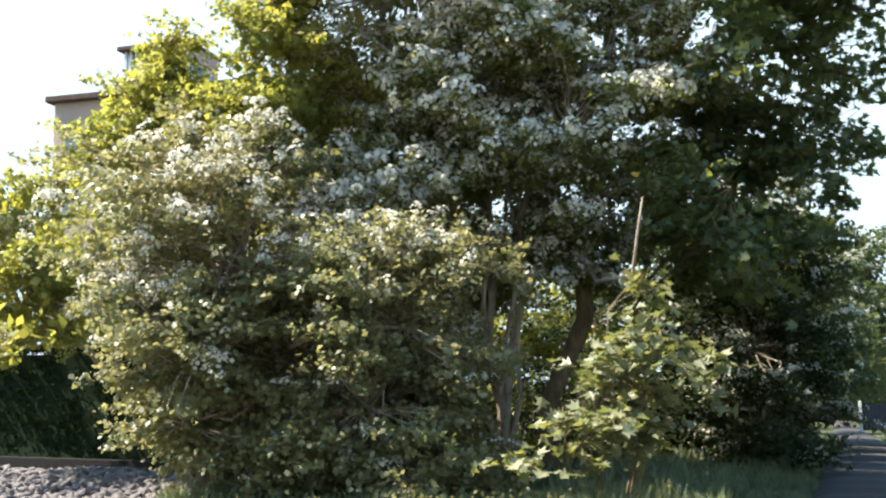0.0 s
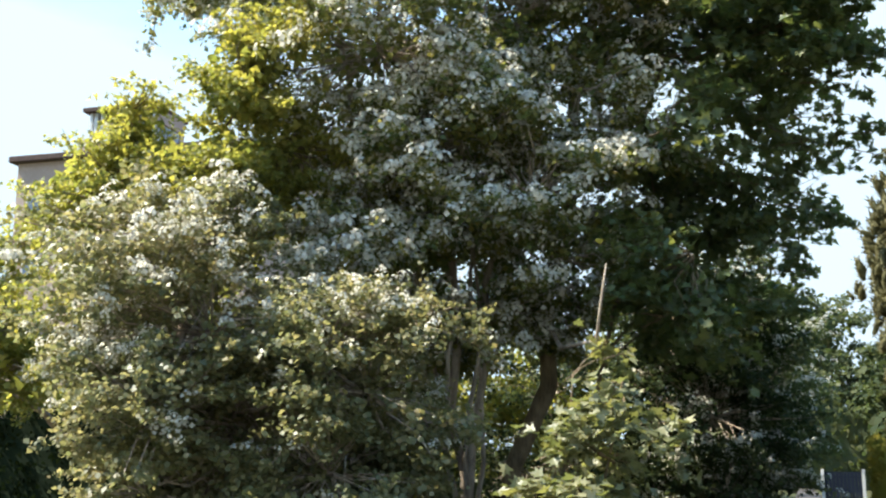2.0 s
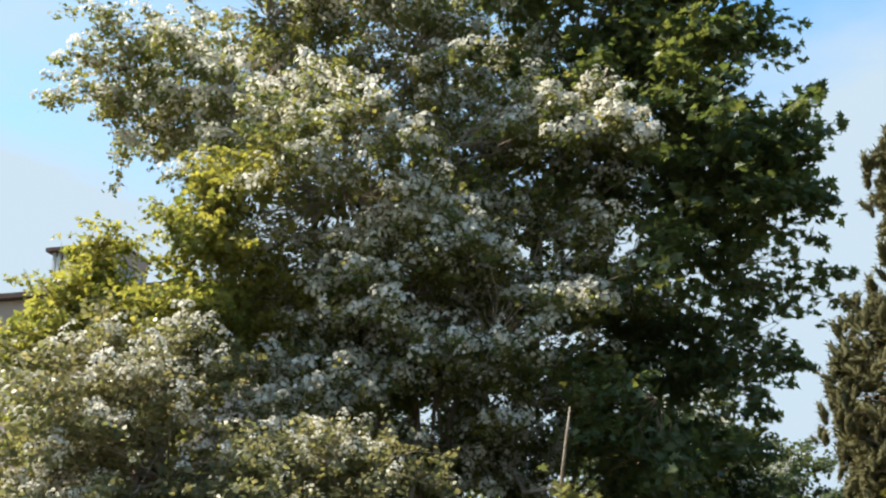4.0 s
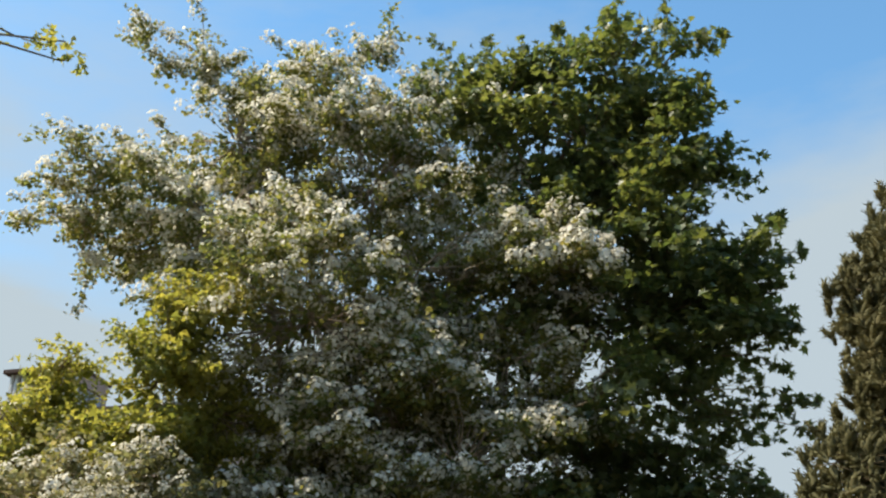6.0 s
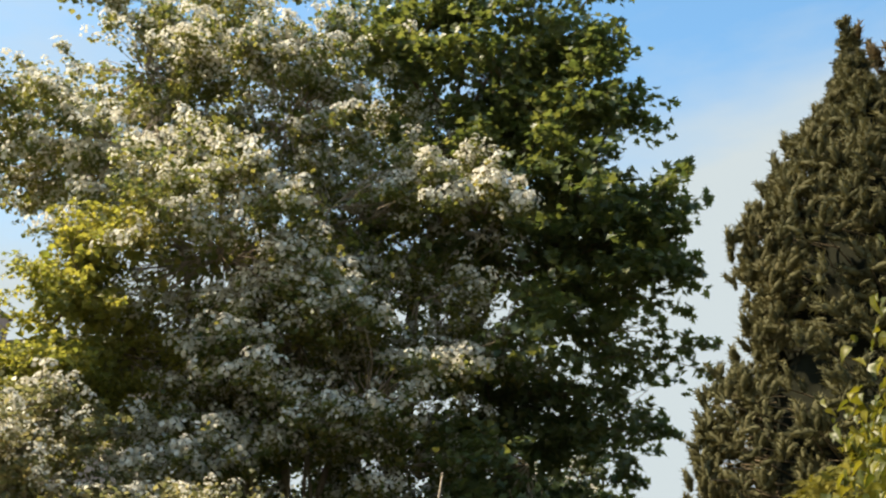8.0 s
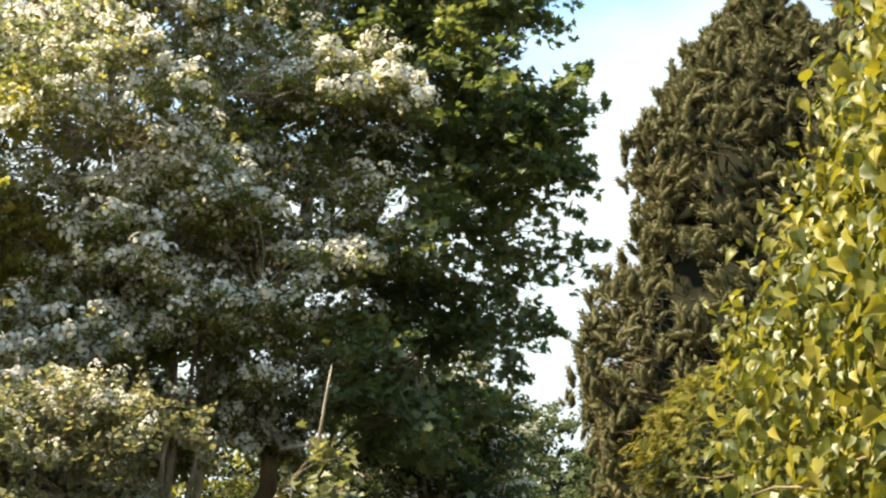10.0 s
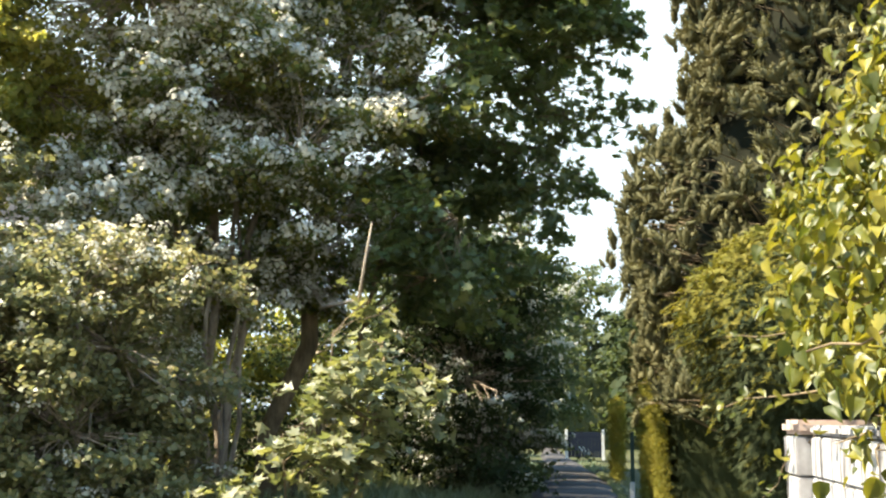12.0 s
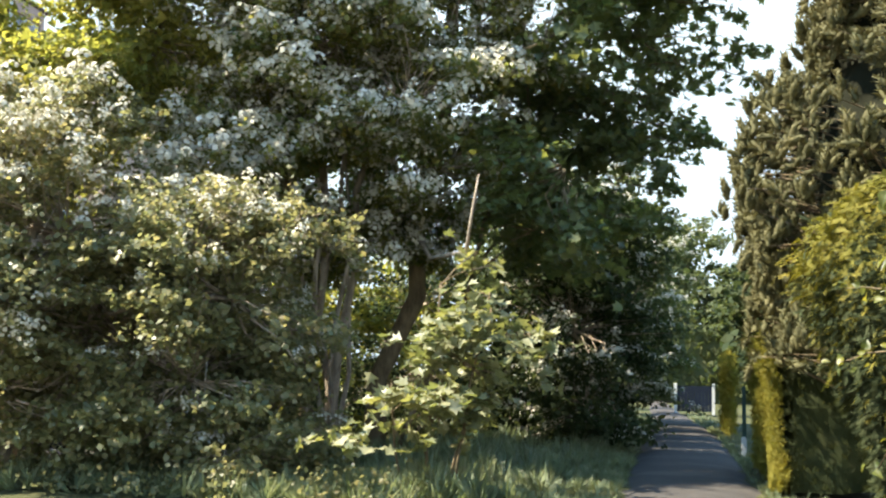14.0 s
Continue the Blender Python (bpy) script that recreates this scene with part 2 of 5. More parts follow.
ROOFING = grain_material("roof_edge", [(0.3, (0.07, 0.045, 0.04)), (0.7, (0.12, 0.08, 0.07))], 6,
                         [(0.3, (0.8, 0.8, 0.8)), (0.7, (1.1, 1.1, 1.1))])
BLUE_PAINT = grain_material("dark_blue_paint", [(0.3, (0.007, 0.011, 0.022)), (0.7, (0.012, 0.019, 0.036))], 9,
                            [(0.3, (0.8, 0.8, 0.8)), (0.7, (1.2, 1.2, 1.2))], 0.5)
GREEN_PAINT = grain_material("green_paint", [(0.3, (0.02, 0.05, 0.045)), (0.7, (0.035, 0.08, 0.07))], 9,
                             [(0.3, (0.8, 0.8, 0.8)), (0.7, (1.2, 1.2, 1.2))], 0.5)
PALE_PAINT = grain_material("pale_paint", [(0.3, (0.55, 0.56, 0.56)), (0.7, (0.7, 0.7, 0.69))], 9,
                            [(0.3, (0.8, 0.8, 0.8)), (0.7, (1.1, 1.1, 1.1))], 0.6)


def glass_material():
    m, nt, b = surface("window_glass", 0.08, 0.6)
    b.inputs["Base Color"].default_value = (0.16, 0.20, 0.26, 1)
    b.inputs["Metallic"].default_value = 0.35
    n = noise_of(nt, 3, 2)
    bumped(nt, b, n, 0.1, 0.01)
    return m


GLASS = glass_material()


# ---- mesh tools ----
def link_mesh(name, me, mat, parent=None, label=""):
    me.materials.append(mat)
    ob = new(name, me)
    if parent is not None:
        ob.parent = parent
    if label:
        ob["label"] = label
    return ob


def part(name, bm, mat, parent=None, label="", smooth=False):
    me = bpy.data.meshes.new(name)
    bm.to_mesh(me)
    bm.free()
    if smooth:
        me.shade_smooth()
    return link_mesh(name, me, mat, parent, label)


def array_mesh(name, verts, faces):
    """A mesh from an array of corners and an array of faces, all with as many corners."""
    me = bpy.data.meshes.new(name)
    k = faces.shape[1]
    me.vertices.add(len(verts))
    me.vertices.foreach_set("co", np.ascontiguousarray(verts, dtype=np.float32).ravel())
    me.loops.add(faces.size)
    me.loops.foreach_set("vertex_index", np.ascontiguousarray(faces, dtype=np.int32).ravel())
    me.polygons.add(len(faces))
    me.polygons.foreach_set("loop_start", np.arange(0, faces.size, k, dtype=np.int32))
    me.update(calc_edges=True)
    return me


def thing(name, label, category, at=(0, 0, 0), group="", kind=""):
    ob = new(name)
    ob.location = at
    return tagged(ob, label, category, group, kind)


def settle(root):
    """Lets parts built in world places hang under a root that stands elsewhere."""
    inv = Matrix.Translation(root.location).inverted()
    for ch in root.children:
        ch.matrix_parent_inverse = inv


def unit(v):
    return v / np.maximum(np.linalg.norm(v, axis=-1, keepdims=True), 1e-9)


def scatter(template, faces, pos, normal, size, rng, name, droop=None):
    """Copies of a leaf, each turned at random about its normal, as the arrays of one mesh."""
    n = len(pos)
    normal = unit(normal)
    ref = rng.normal(size=(n, 3)) if droop is None else droop + rng.normal(size=(n, 3)) * 0.35
    tx = unit(ref - normal * np.sum(ref * normal, axis=1, keepdims=True))
    ty = np.cross(normal, tx)
    s = size[:, None, None]
    v = pos[:, None, :] + s * (template[None, :, 0, None] * tx[:, None, :] + template[None, :, 1, None] * ty[:, None, :]
                               + template[None, :, 2, None] * normal[:, None, :])
    f = faces[None] + (np.arange(n) * len(template))[:, None, None]
    return array_mesh(name, v.reshape(-1, 3), f.reshape(-1, faces.shape[1]))


def lobed(points, cup=0.12):
    """A leaf as one cupped face; points: its outline on one side, from the tip (x = +) to the stalk (x = -)."""
    right = [(x, y, cup * abs(y)) for x, y in points]
    left = [(x, -y, cup * abs(y)) for x, y in points[1:-1]][::-1]
    v = np.array(right + left)
    return v, np.arange(len(v))[None]


def folded(points, cup=0.3, curl=0.25):
    """A leaf folded along its midrib and bent down at its tip; points: its outline on one side, from the tip to the stalk."""
    v, f = [(0.0, 0.0, -0.04)], []
    for side in (1, -1):
        k = len(v)
        v += [(x, side * y, cup * abs(y) - curl * max(x, 0.0) ** 2) for x, y in points]
        f += [(0, k + i, k + i + 1)[::side] for i in range(len(points) - 1)]
    return np.array(v), np.array(f)


T_HAW = lobed([(0.55, 0.0), (0.0, 0.42), (-0.5, 0.0)], 0.3)
T_MAPLE = folded([(0.62, 0.0), (0.26, 0.14), (0.38, 0.48), (0.08, 0.28), (-0.04, 0.58), (-0.2, 0.24), (-0.36, 0.0)], 0.32, 0.35)
T_FIELD = folded([(0.62, 0.0), (0.22, 0.16), (0.20, 0.52), (-0.12, 0.30), (-0.36, 0.0)], 0.32, 0.35)
T_IVY = folded([(0.70, 0.0), (0.32, 0.22), (0.02, 0.38), (-0.32, 0.36), (-0.38, 0.0)], 0.42, 0.5)
T_BROAD = lobed([(0.55, 0.0), (0.05, 0.40), (-0.5, 0.0)], 0.25)


def blossom_template():
    """One flat head of blossom: a low dome of small flowers that overlap."""
    rng = np.random.default_rng(5)
    v, f = [], []
    for i in range(8):
        w, r = 2.4 * i, (0.0 if i == 0 else 0.55 + 0.45 * (i % 2)) * rng.uniform(0.85, 1.15)
        c = np.array([r * math.cos(w) * 1.25, r * math.sin(w), 0.75 - 0.8 * r * r + rng.normal() * 0.1])
        d = unit(np.array([1.1 * c[0], 1.1 * c[1], 0.8]) + rng.normal(size=3) * 0.2)
        a = unit(np.cross(d, rng.normal(size=3)))
        b = np.cross(d, a)
        h = rng.uniform(0.34, 0.5)
        k = len(v)
        v += [c + h * a, c + h * b, c - h * a, c - h * b]
        f.append((k, k + 1, k + 2, k + 3))
    return np.array(v), np.array(f)


def spray_template(seed, blades, width, spread, curl, lie=0.0):
    """A tuft of narrow blades that fan out along +x."""
    rng = np.random.default_rng(seed)
    v, f = [], []
    for i in range(blades):
        d = unit(np.array([1.0, rng.normal() * spread, rng.normal() * spread * 0.7]))
        s = unit(np.cross(d, rng.normal(size=3) * (1 - lie) + np.array([0, 0, 2.0 * lie]))) * width
        r0 = rng.uniform(0.0, 0.35)
        r1 = r0 + rng.uniform(0.4, 0.75)
        mid = d * (r0 * 0.6 + r1 * 0.4) + np.array([0, 0, curl * 0.2])
        k = len(v)
        v += [mid + s, d * r1 + np.array([0, 0, curl]), mid - s - d * 0.25]
        f.append((k, k + 1, k + 2))
    return np.array(v), np.array(f)


def plume_template(seed, blades):
    """A flame-shaped tuft along +x: an uneven solid body with short blades that stand off it."""
    rng = np.random.default_rng(seed)
    v, f, sides = [], [], 5
    rings = [(0.05, 0.08), (0.34, 0.19), (0.72, 0.15)]
    for k, (x, r) in enumerate(rings):
        for i in range(sides):
            w = 2 * math.pi * (i + 0.5 * (k % 2)) / sides
            q = r * rng.uniform(0.65, 1.3)
            v.append((x + rng.normal() * 0.05, q * math.cos(w), q * math.sin(w)))
    v.append((0.98, 0.02, 0.03))
    for k in range(len(rings) - 1):
        for i in range(sides):
            a, b = k * sides + i, k * sides + (i + 1) % sides
            f += [(a, b, b + sides), (a, b + sides, a + sides)]
    f += [((len(rings) - 1) * sides + i, (len(rings) - 1) * sides + (i + 1) % sides, len(v) - 1) for i in range(sides)]
    for i in range(blades):
        t, w = (i + rng.random()) / blades, rng.uniform(0, 2 * math.pi)
        r = 0.17 * math.sin(math.pi * min(1.0, 0.2 + 0.8 * t)) ** 0.7 * rng.uniform(0.8, 1.2)
        radial, side = np.array([0, math.cos(w), math.sin(w)]), np.array([0, -math.sin(w), math.cos(w)])
        a = np.array([t, 0, 0]) + radial * r
        b = a + np.array([rng.uniform(0.08, 0.26), 0, 0]) + radial * rng.uniform(0.06, 0.26) + side * rng.normal() * 0.08
        k = len(v)
        v += [a + side * 0.06, b, a - side * 0.06]
        f.append((k, k + 1, k + 2))
    return np.array([tuple(p) for p in v]), np.array(f)


def fan_template(seed, blades):
    """A flat feathery spray along +x that droops at its tip."""
    rng = np.random.default_rng(seed)
    v, f = [], []
    for i in range(blades):
        t = rng.random() ** 0.8
        q = rng.choice([-1, 1]) * rng.uniform(0.15, 0.75)
        a = np.array([t * 0.8, 0.0, -0.18 * t * t])
        d = np.array([math.cos(q), math.sin(q), rng.normal() * 0.12 - 0.12]) * rng.uniform(0.18, 0.34)
        side = np.array([-d[1], d[0], 0]) / np.linalg.norm(d) * 0.028
        k = len(v)
        v += [a + side, a + d, a - side]
        f.append((k, k + 1, k + 2))
    return np.array(v), np.array(f)


T_CON = plume_template(7, 36)
T_FAN = fan_template(8, 20)
T_BLOSSOM = blossom_template()
T_THUJA = spray_template(9, 9, 0.04, 0.42, 0.05)


def tube(path, radii, sides=8, knots=0.0, rng=None):
    """A closed tapering tube along a path, as a bmesh."""
    bm = bmesh.new()
    rings = []
    path = [Vector(p) for p in path]
    for i, p in enumerate(path):
        d = (path[min(i + 1, len(path) - 1)] - path[max(i - 1, 0)]).normalized()
        a = d.cross(Vector((0.31, 0.95, 0.05))).normalized()
        b = d.cross(a)
        ring = []
        for k in range(sides):
            w = 2 * math.pi * k / sides
            r = radii[i] * (1 + (knots * rng.normal() if rng is not None else 0))
            ring.append(bm.verts.new(p + float(r) * (math.cos(w) * a + math.sin(w) * b)))
        rings.append(ring)
    for r0, r1 in zip(rings, rings[1:]):
        for k in range(sides):
            bm.faces.new((r0[k], r0[(k + 1) % sides], r1[(k + 1) % sides], r1[k]))
    bm.faces.new(rings[0][::-1])
    bm.faces.new(rings[-1])
    return bm


def limb_path(a, b, rng, sag=0.25, n=7, bow=0.12):
    """A crooked way from a to b that leaves upwards."""
    a, b = np.array(a, float), np.array(b, float)
    L = np.linalg.norm(b - a)
    c = (a + b) / 2 + np.array([0, 0, sag * L * 0.5]) + rng.normal(size=3) * bow * L * 0.5
    out = []
    for i in range(n):
        u = i / (n - 1)
        p = (1 - u) ** 2 * a + 2 * u * (1 - u) * c + u * u * b
        out.append(tuple(p + rng.normal(size=3) * 0.012 * L * (0 < i < n - 1)))
    return out


def strokes(segments, rng, name, sides=4):
    """Many thin tapering twigs as one mesh: rows of start, end, thickness."""
    a = np.array([s[0] for s in segments], float)
    b = np.array([s[1] for s in segments], float)
    r = np.array([s[2] for s in segments], float)
    c = (a + b) / 2 + rng.normal(size=a.shape) * 0.10 * np.linalg.norm(b - a, axis=1, keepdims=True)
    d = unit(b - a)
    u = unit(np.cross(d, np.array([0.37, 0.21, 0.9])))
    w = np.cross(d, u)
    verts, n = [], len(a)
    for p, k in ((a, 1.0), (c, 0.7), (b, 0.25)):
        for j in range(sides):
            q = 2 * math.pi * j / sides
            verts.append(p + (r * k)[:, None] * (math.cos(q) * u + math.sin(q) * w))
    v = np.stack(verts, axis=1).reshape(-1, 3)
    f = []
    for ring in range(2):
        for j in range(sides):
            f.append((ring * sides + j, ring * sides + (j + 1) % sides, (ring + 1) * sides + (j + 1) % sides, (ring + 1) * sides + j))
    f = np.array(f)[None] + (np.arange(n) * sides * 3)[:, None, None]
    return array_mesh(name, v, f.reshape(-1, 4))


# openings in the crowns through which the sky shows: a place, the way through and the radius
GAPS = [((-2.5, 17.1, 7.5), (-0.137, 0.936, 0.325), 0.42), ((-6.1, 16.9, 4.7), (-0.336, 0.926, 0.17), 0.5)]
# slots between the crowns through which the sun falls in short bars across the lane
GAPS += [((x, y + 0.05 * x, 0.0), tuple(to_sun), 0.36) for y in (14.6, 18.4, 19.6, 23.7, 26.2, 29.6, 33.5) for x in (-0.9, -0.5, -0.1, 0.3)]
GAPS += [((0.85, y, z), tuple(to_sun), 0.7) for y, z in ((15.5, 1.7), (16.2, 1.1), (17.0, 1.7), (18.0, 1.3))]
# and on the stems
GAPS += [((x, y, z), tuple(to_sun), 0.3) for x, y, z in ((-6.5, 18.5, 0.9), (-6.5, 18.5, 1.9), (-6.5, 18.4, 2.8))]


def clump_spots(lobes, count, rng, inner=0.45, floor=0.25):
    """Places of leaf clumps in and on the lobes (x, y, z, radius across, radius up), with the outward way at each."""
    lo = np.array(lobes)
    w = lo[:, 3] ** 1.5 * lo[:, 4] ** 0.8
    pick = rng.choice(len(lo), size=count * 3, p=w / w.sum())
    d = unit(rng.normal(size=(count * 3, 3)))
    r = inner + (1.06 - inner) * rng.random(count * 3) ** 0.6
    scale = np.stack([lo[pick, 3], lo[pick, 3], lo[pick, 4]], axis=1)
    p = lo[pick, :3] + d * scale * r[:, None]
    deep = np.zeros(len(p), int)
    for x, y, z, rh, rz in lobes:
        q = (p - np.array([x, y, z])) / np.array([rh, rh, rz])
        deep += (np.sum(q * q, axis=1) < 0.5)
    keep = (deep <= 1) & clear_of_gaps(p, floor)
    keep = np.flatnonzero(keep)[:count]
    return p[keep], unit(d[keep] / scale[keep]), pick[keep]


def spray_ways(out, rng, droop=0.0, loose=0.45):
    """The way in which the spray at each place grows: outwards, more or less level, drooping or rising."""
    return unit(out * np.array([1, 1, 0.35]) + np.array([0, 0, droop]) + rng.normal(size=out.shape) * np.array([1, 1, 0.5]) * loose)


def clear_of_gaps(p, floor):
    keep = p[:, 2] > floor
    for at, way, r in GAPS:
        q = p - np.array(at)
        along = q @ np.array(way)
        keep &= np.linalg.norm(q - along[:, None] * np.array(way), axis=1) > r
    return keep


def boughs_of(spots, out, which, sprays, rng, length, width, droop, floor):
    """Gathers sprays into boughs, so that the crown breaks up into leafy masses with hollows between them."""
    n = len(spots)
    ways = spray_ways(out, rng, droop, 0.35)
    u = rng.uniform(-0.7, 1.0, (n, sprays, 1)) * length * rng.uniform(0.6, 1.4, (n, 1, 1))
    lat = rng.normal(size=(n, sprays, 3)) * np.array([1, 1, 0.42])
    p = spots[:, None, :] + ways[:, None, :] * u + lat * width * (1.1 - 0.4 * np.abs(u) / length)
    p[:, :, 2:] -= 0.14 * u * u
    o = unit(out[:, None, :] * 0.5 + lat * 0.35 + np.array([0, 0, 0.5]))
    w = unit(ways[:, None, :] * 0.7 + lat * np.array([0.4, 0.4, 0.2]) + rng.normal(size=p.shape) * 0.25)
    bough = np.repeat(np.arange(n), sprays)
    p, o, w = p.reshape(-1, 3), o.reshape(-1, 3), w.reshape(-1, 3)
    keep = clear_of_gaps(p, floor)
    return p[keep], o[keep], w[keep], bough[keep], which[bough[keep]]


def leaf_cloud(spots, out, per, spread, size, rng, template, name, up=0.6, flat=0.65, wild=0.7, floor=0.03, ways=None):
    """Leaves in loose balls round the places, or, where ways are given, in flat sprays along them."""
    n = len(spots)
    base = np.repeat(spots, per, axis=0)
    o = np.repeat(out, per, axis=0)
    off = rng.normal(size=(n * per, 3)) * spread * np.array([1, 1, flat])
    if ways is not None:
        reach = np.repeat(rng.uniform(0.6, 1.3, n), per)[:, None]
        u = rng.uniform(-0.9, 1.9, (n * per, 1))
        off = off * np.array([0.62, 0.62, 0.5]) * (1.25 - 0.35 * np.abs(u)) + np.repeat(ways, per, axis=0) * u * spread * 1.25 * reach
        off[:, 2:] -= 0.10 * spread * u * u
    pos = base + off
    pos[:, 2] = np.maximum(pos[:, 2], floor + 0.1 * rng.random(n * per))
    nor = np.array([0, 0, up]) + 0.6 * o + rng.normal(size=pos.shape) * wild
    sz = size * rng.uniform(0.65, 1.25, size=len(pos))
    return scatter(*template, pos, nor, sz, rng, name)


def patchy(p, scale=0.8, low=-0.25, high=0.25):
    """A value from 0 to 1 at each place that comes and goes in patches."""
    v = np.array([noise.noise(Vector(q) * scale) for q in p])
    return np.clip((v - low) / (high - low), 0.0, 1.0)


def blossom_cloud(spots, out, per, spread, size, rng, name, lift=0.10, ways=None):
    """Flat heads of blossom in rows along the upper side of the sprays."""
    n = len(spots)
    knots = max(1, per // 6)
    if ways is None:
        ways = unit(rng.normal(size=(n, 3)) * np.array([1, 1, 0.15]) + 0.6 * out * np.array([1, 1, 0.3]))
    u = np.linspace(-0.9, 1.7, knots)[None, :] * spread * rng.uniform(0.6, 1.3, (n, 1))
    pos = (spots + np.array([0, 0, lift * 0.8]) + 0.07 * out)[:, None, :] + u[:, :, None] * ways[:, None, :]
    pos = pos.reshape(-1, 3) + rng.normal(size=(n * knots, 3)) * np.array([0.045, 0.045, 0.025])
    nor = np.array([0, 0, 0.45]) + 0.8 * np.repeat(out, knots, axis=0) + rng.normal(size=pos.shape) * 0.4
    return scatter(*T_BLOSSOM, pos, nor, size * rng.uniform(0.6, 1.35, size=len(pos)), rng, name)


def tree(name, label, category, base, stems, lobes, clumps, per, spread, leaf, template, leaf_mat, bark, seed,
         blossom=0.0, blossom_per=36, blossom_where=None, group="", limbs=10, twigs=0.5, up=0.6, limb_r=0.07, inner=0.45,
         crown_label="", floor=0.25, wild=0.7, flat=0.65, blossom_size=0.064, filler=0, filler_size=0.2,
         sprays=(), boughs=(), bough_leaves=70, bough_width=0.11, shoots=0, shoot_length=1.0, shoot_leaves=16, rise=0.5, droop=0.1, sprays_per=8, bough_length=0.6, bough_spread=0.2):
    rng = np.random.default_rng(seed)
    root = thing(name, label, category, base, group)
    tops = []
    for sx, sy, tx, ty, tz, r in stems:          # foot, top and thickness of each stem
        a, b = (base[0] + sx, base[1] + sy, base[2] - 0.15), (tx, ty, tz)
        p = limb_path(a, b, rng, 0.05, 9, 0.025)
        rad = [r * (1.35 if i == 0 else 1.0) * (1 - 0.55 * i / 8) for i in range(9)]
        part("trunk", tube(p, rad, 12, 0.07, rng), bark, root, smooth=True)
        tops.append((p, rad))
    order = sorted(range(len(lobes)), key=lambda i: -lobes[i][3] * lobes[i][4])[:limbs]
    for i in order:
        x, y, z, rh, rz = lobes[i]
        best = None
        for p, rad in tops:
            for k in range(3, 9):
                if p[k][2] < z - 0.1 or k == 3:
                    d = np.linalg.norm(np.array(p[k]) - np.array((x, y, z)))
                    if best is None or d < best[0]:
                        best = (d, p[k], rad[k])
        d, a, r = best
        lp = limb_path(a, (x, y, z), rng, 0.2, 7, 0.12)
        r0 = min(r * 0.8, limb_r * (0.6 + 0.12 * d))
        part("limb", tube(lp, [r0 * (1 - 0.8 * k / 6) for k in range(7)], 7, 0.05, rng), bark, root, smooth=True)
    heart, away, which = clump_spots(lobes, clumps // sprays_per, rng, inner, floor)
    spots, out, ways, bough, which = boughs_of(heart, away, which, sprays_per, rng, bough_length, bough_spread, droop, floor)
    lo = np.array(lobes)
    seg = []
    for i in np.flatnonzero(rng.random(len(spots)) < twigs):
        c = lo[which[i], :3]
        a = c + (spots[i] - c) * rng.uniform(0.0, 0.35)
        seg.append((a, spots[i], rng.uniform(0.008, 0.02)))
    if filler:
        fs, fo, _ = clump_spots([(x, y, z, rh * 0.72, rz * 0.72) for x, y, z, rh, rz in lobes], filler, rng, 0.1, floor)
        link_mesh("inner_leaves", leaf_cloud(fs, fo, 12, spread * 1.5, filler_size, rng, template, "inner_leaves", up, flat, 1.0), leaf_mat, root)["kind"] = "stuff"
    if shoots:
        top = np.flatnonzero(out[:, 2] > -0.35)
        pick = rng.choice(top, size=min(shoots, len(top)), replace=False)
        a = spots[pick]
        way = unit(out[pick] * np.array([1, 1, 0.6]) + np.array([0, 0, rise]) + rng.normal(size=a.shape) * 0.35)
        reach = rng.uniform(0.25, 0.85, (len(pick), 1)) * shoot_length
        b = a + way * reach
        b[:, 2] = np.maximum(b[:, 2], floor)
        seg += [(p, q, 0.007) for p, q in zip(a, b)]
        steps = rng.random((len(pick), shoot_leaves, 1))
        sp = (a[:, None, :] + (b - a)[:, None, :] * steps).reshape(-1, 3)
        sp += rng.normal(size=sp.shape) * 0.055 * (1.25 - steps.reshape(-1, 1))
        so = np.repeat(way, shoot_leaves, axis=0)
        me = scatter(*template, sp, np.array([0, 0, 0.5]) + 0.3 * so + rng.normal(size=sp.shape) * 0.6, leaf * rng.uniform(0.6, 1.15, len(sp)), rng, "shoot_foliage")
        link_mesh("shoot_foliage", me, leaf_mat, root)["kind"] = "stuff"
        if blossom > 0:
            k = rng.random(len(pick)) < blossom * 0.7
            mids = (a * 0.45 + b * 0.55)[k]
            link_mesh("shoot_blossom", blossom_cloud(mids, way[k], blossom_per, 0.15, blossom_size, rng, "shoot_blossom", 0.05), PETAL, root)["kind"] = "stuff"
    if boughs:
        bp, bo, tops = [], [], []
        for row in boughs:                       # long leafy boughs that stand out of the crown: foot and tip
            a, b = np.array(row[:3]), np.array(row[3:])
            way = unit(b - a)
            mid = (a + b) / 2 + np.array([0, 0, 0.06]) + rng.normal(size=3) * 0.05
            u = rng.random((bough_leaves, 1)) ** 0.9
            p = (1 - u) ** 2 * a + 2 * u * (1 - u) * mid + u * u * b
            bp.append(p + rng.normal(size=p.shape) * bough_width * (1.25 - u))
            bo.append(np.repeat(way[None], bough_leaves, axis=0))
            k = rng.random((7, 1))
            tops.append((1 - k) ** 2 * a + 2 * k * (1 - k) * mid + k * k * b)
            seg += [(a, mid, 0.02), (mid, b, 0.011)]
        bp, bo = np.concatenate(bp), np.concatenate(bo)
        nor = np.array([0, 0, 0.6]) + rng.normal(size=bp.shape) * 0.6
        link_mesh("bough_foliage", scatter(*template, bp, nor, leaf * rng.uniform(0.65, 1.2, len(bp)), rng, "bough_foliage"), leaf_mat, root)["kind"] = "stuff"
        if blossom > 0:
            tp = np.concatenate(tops)
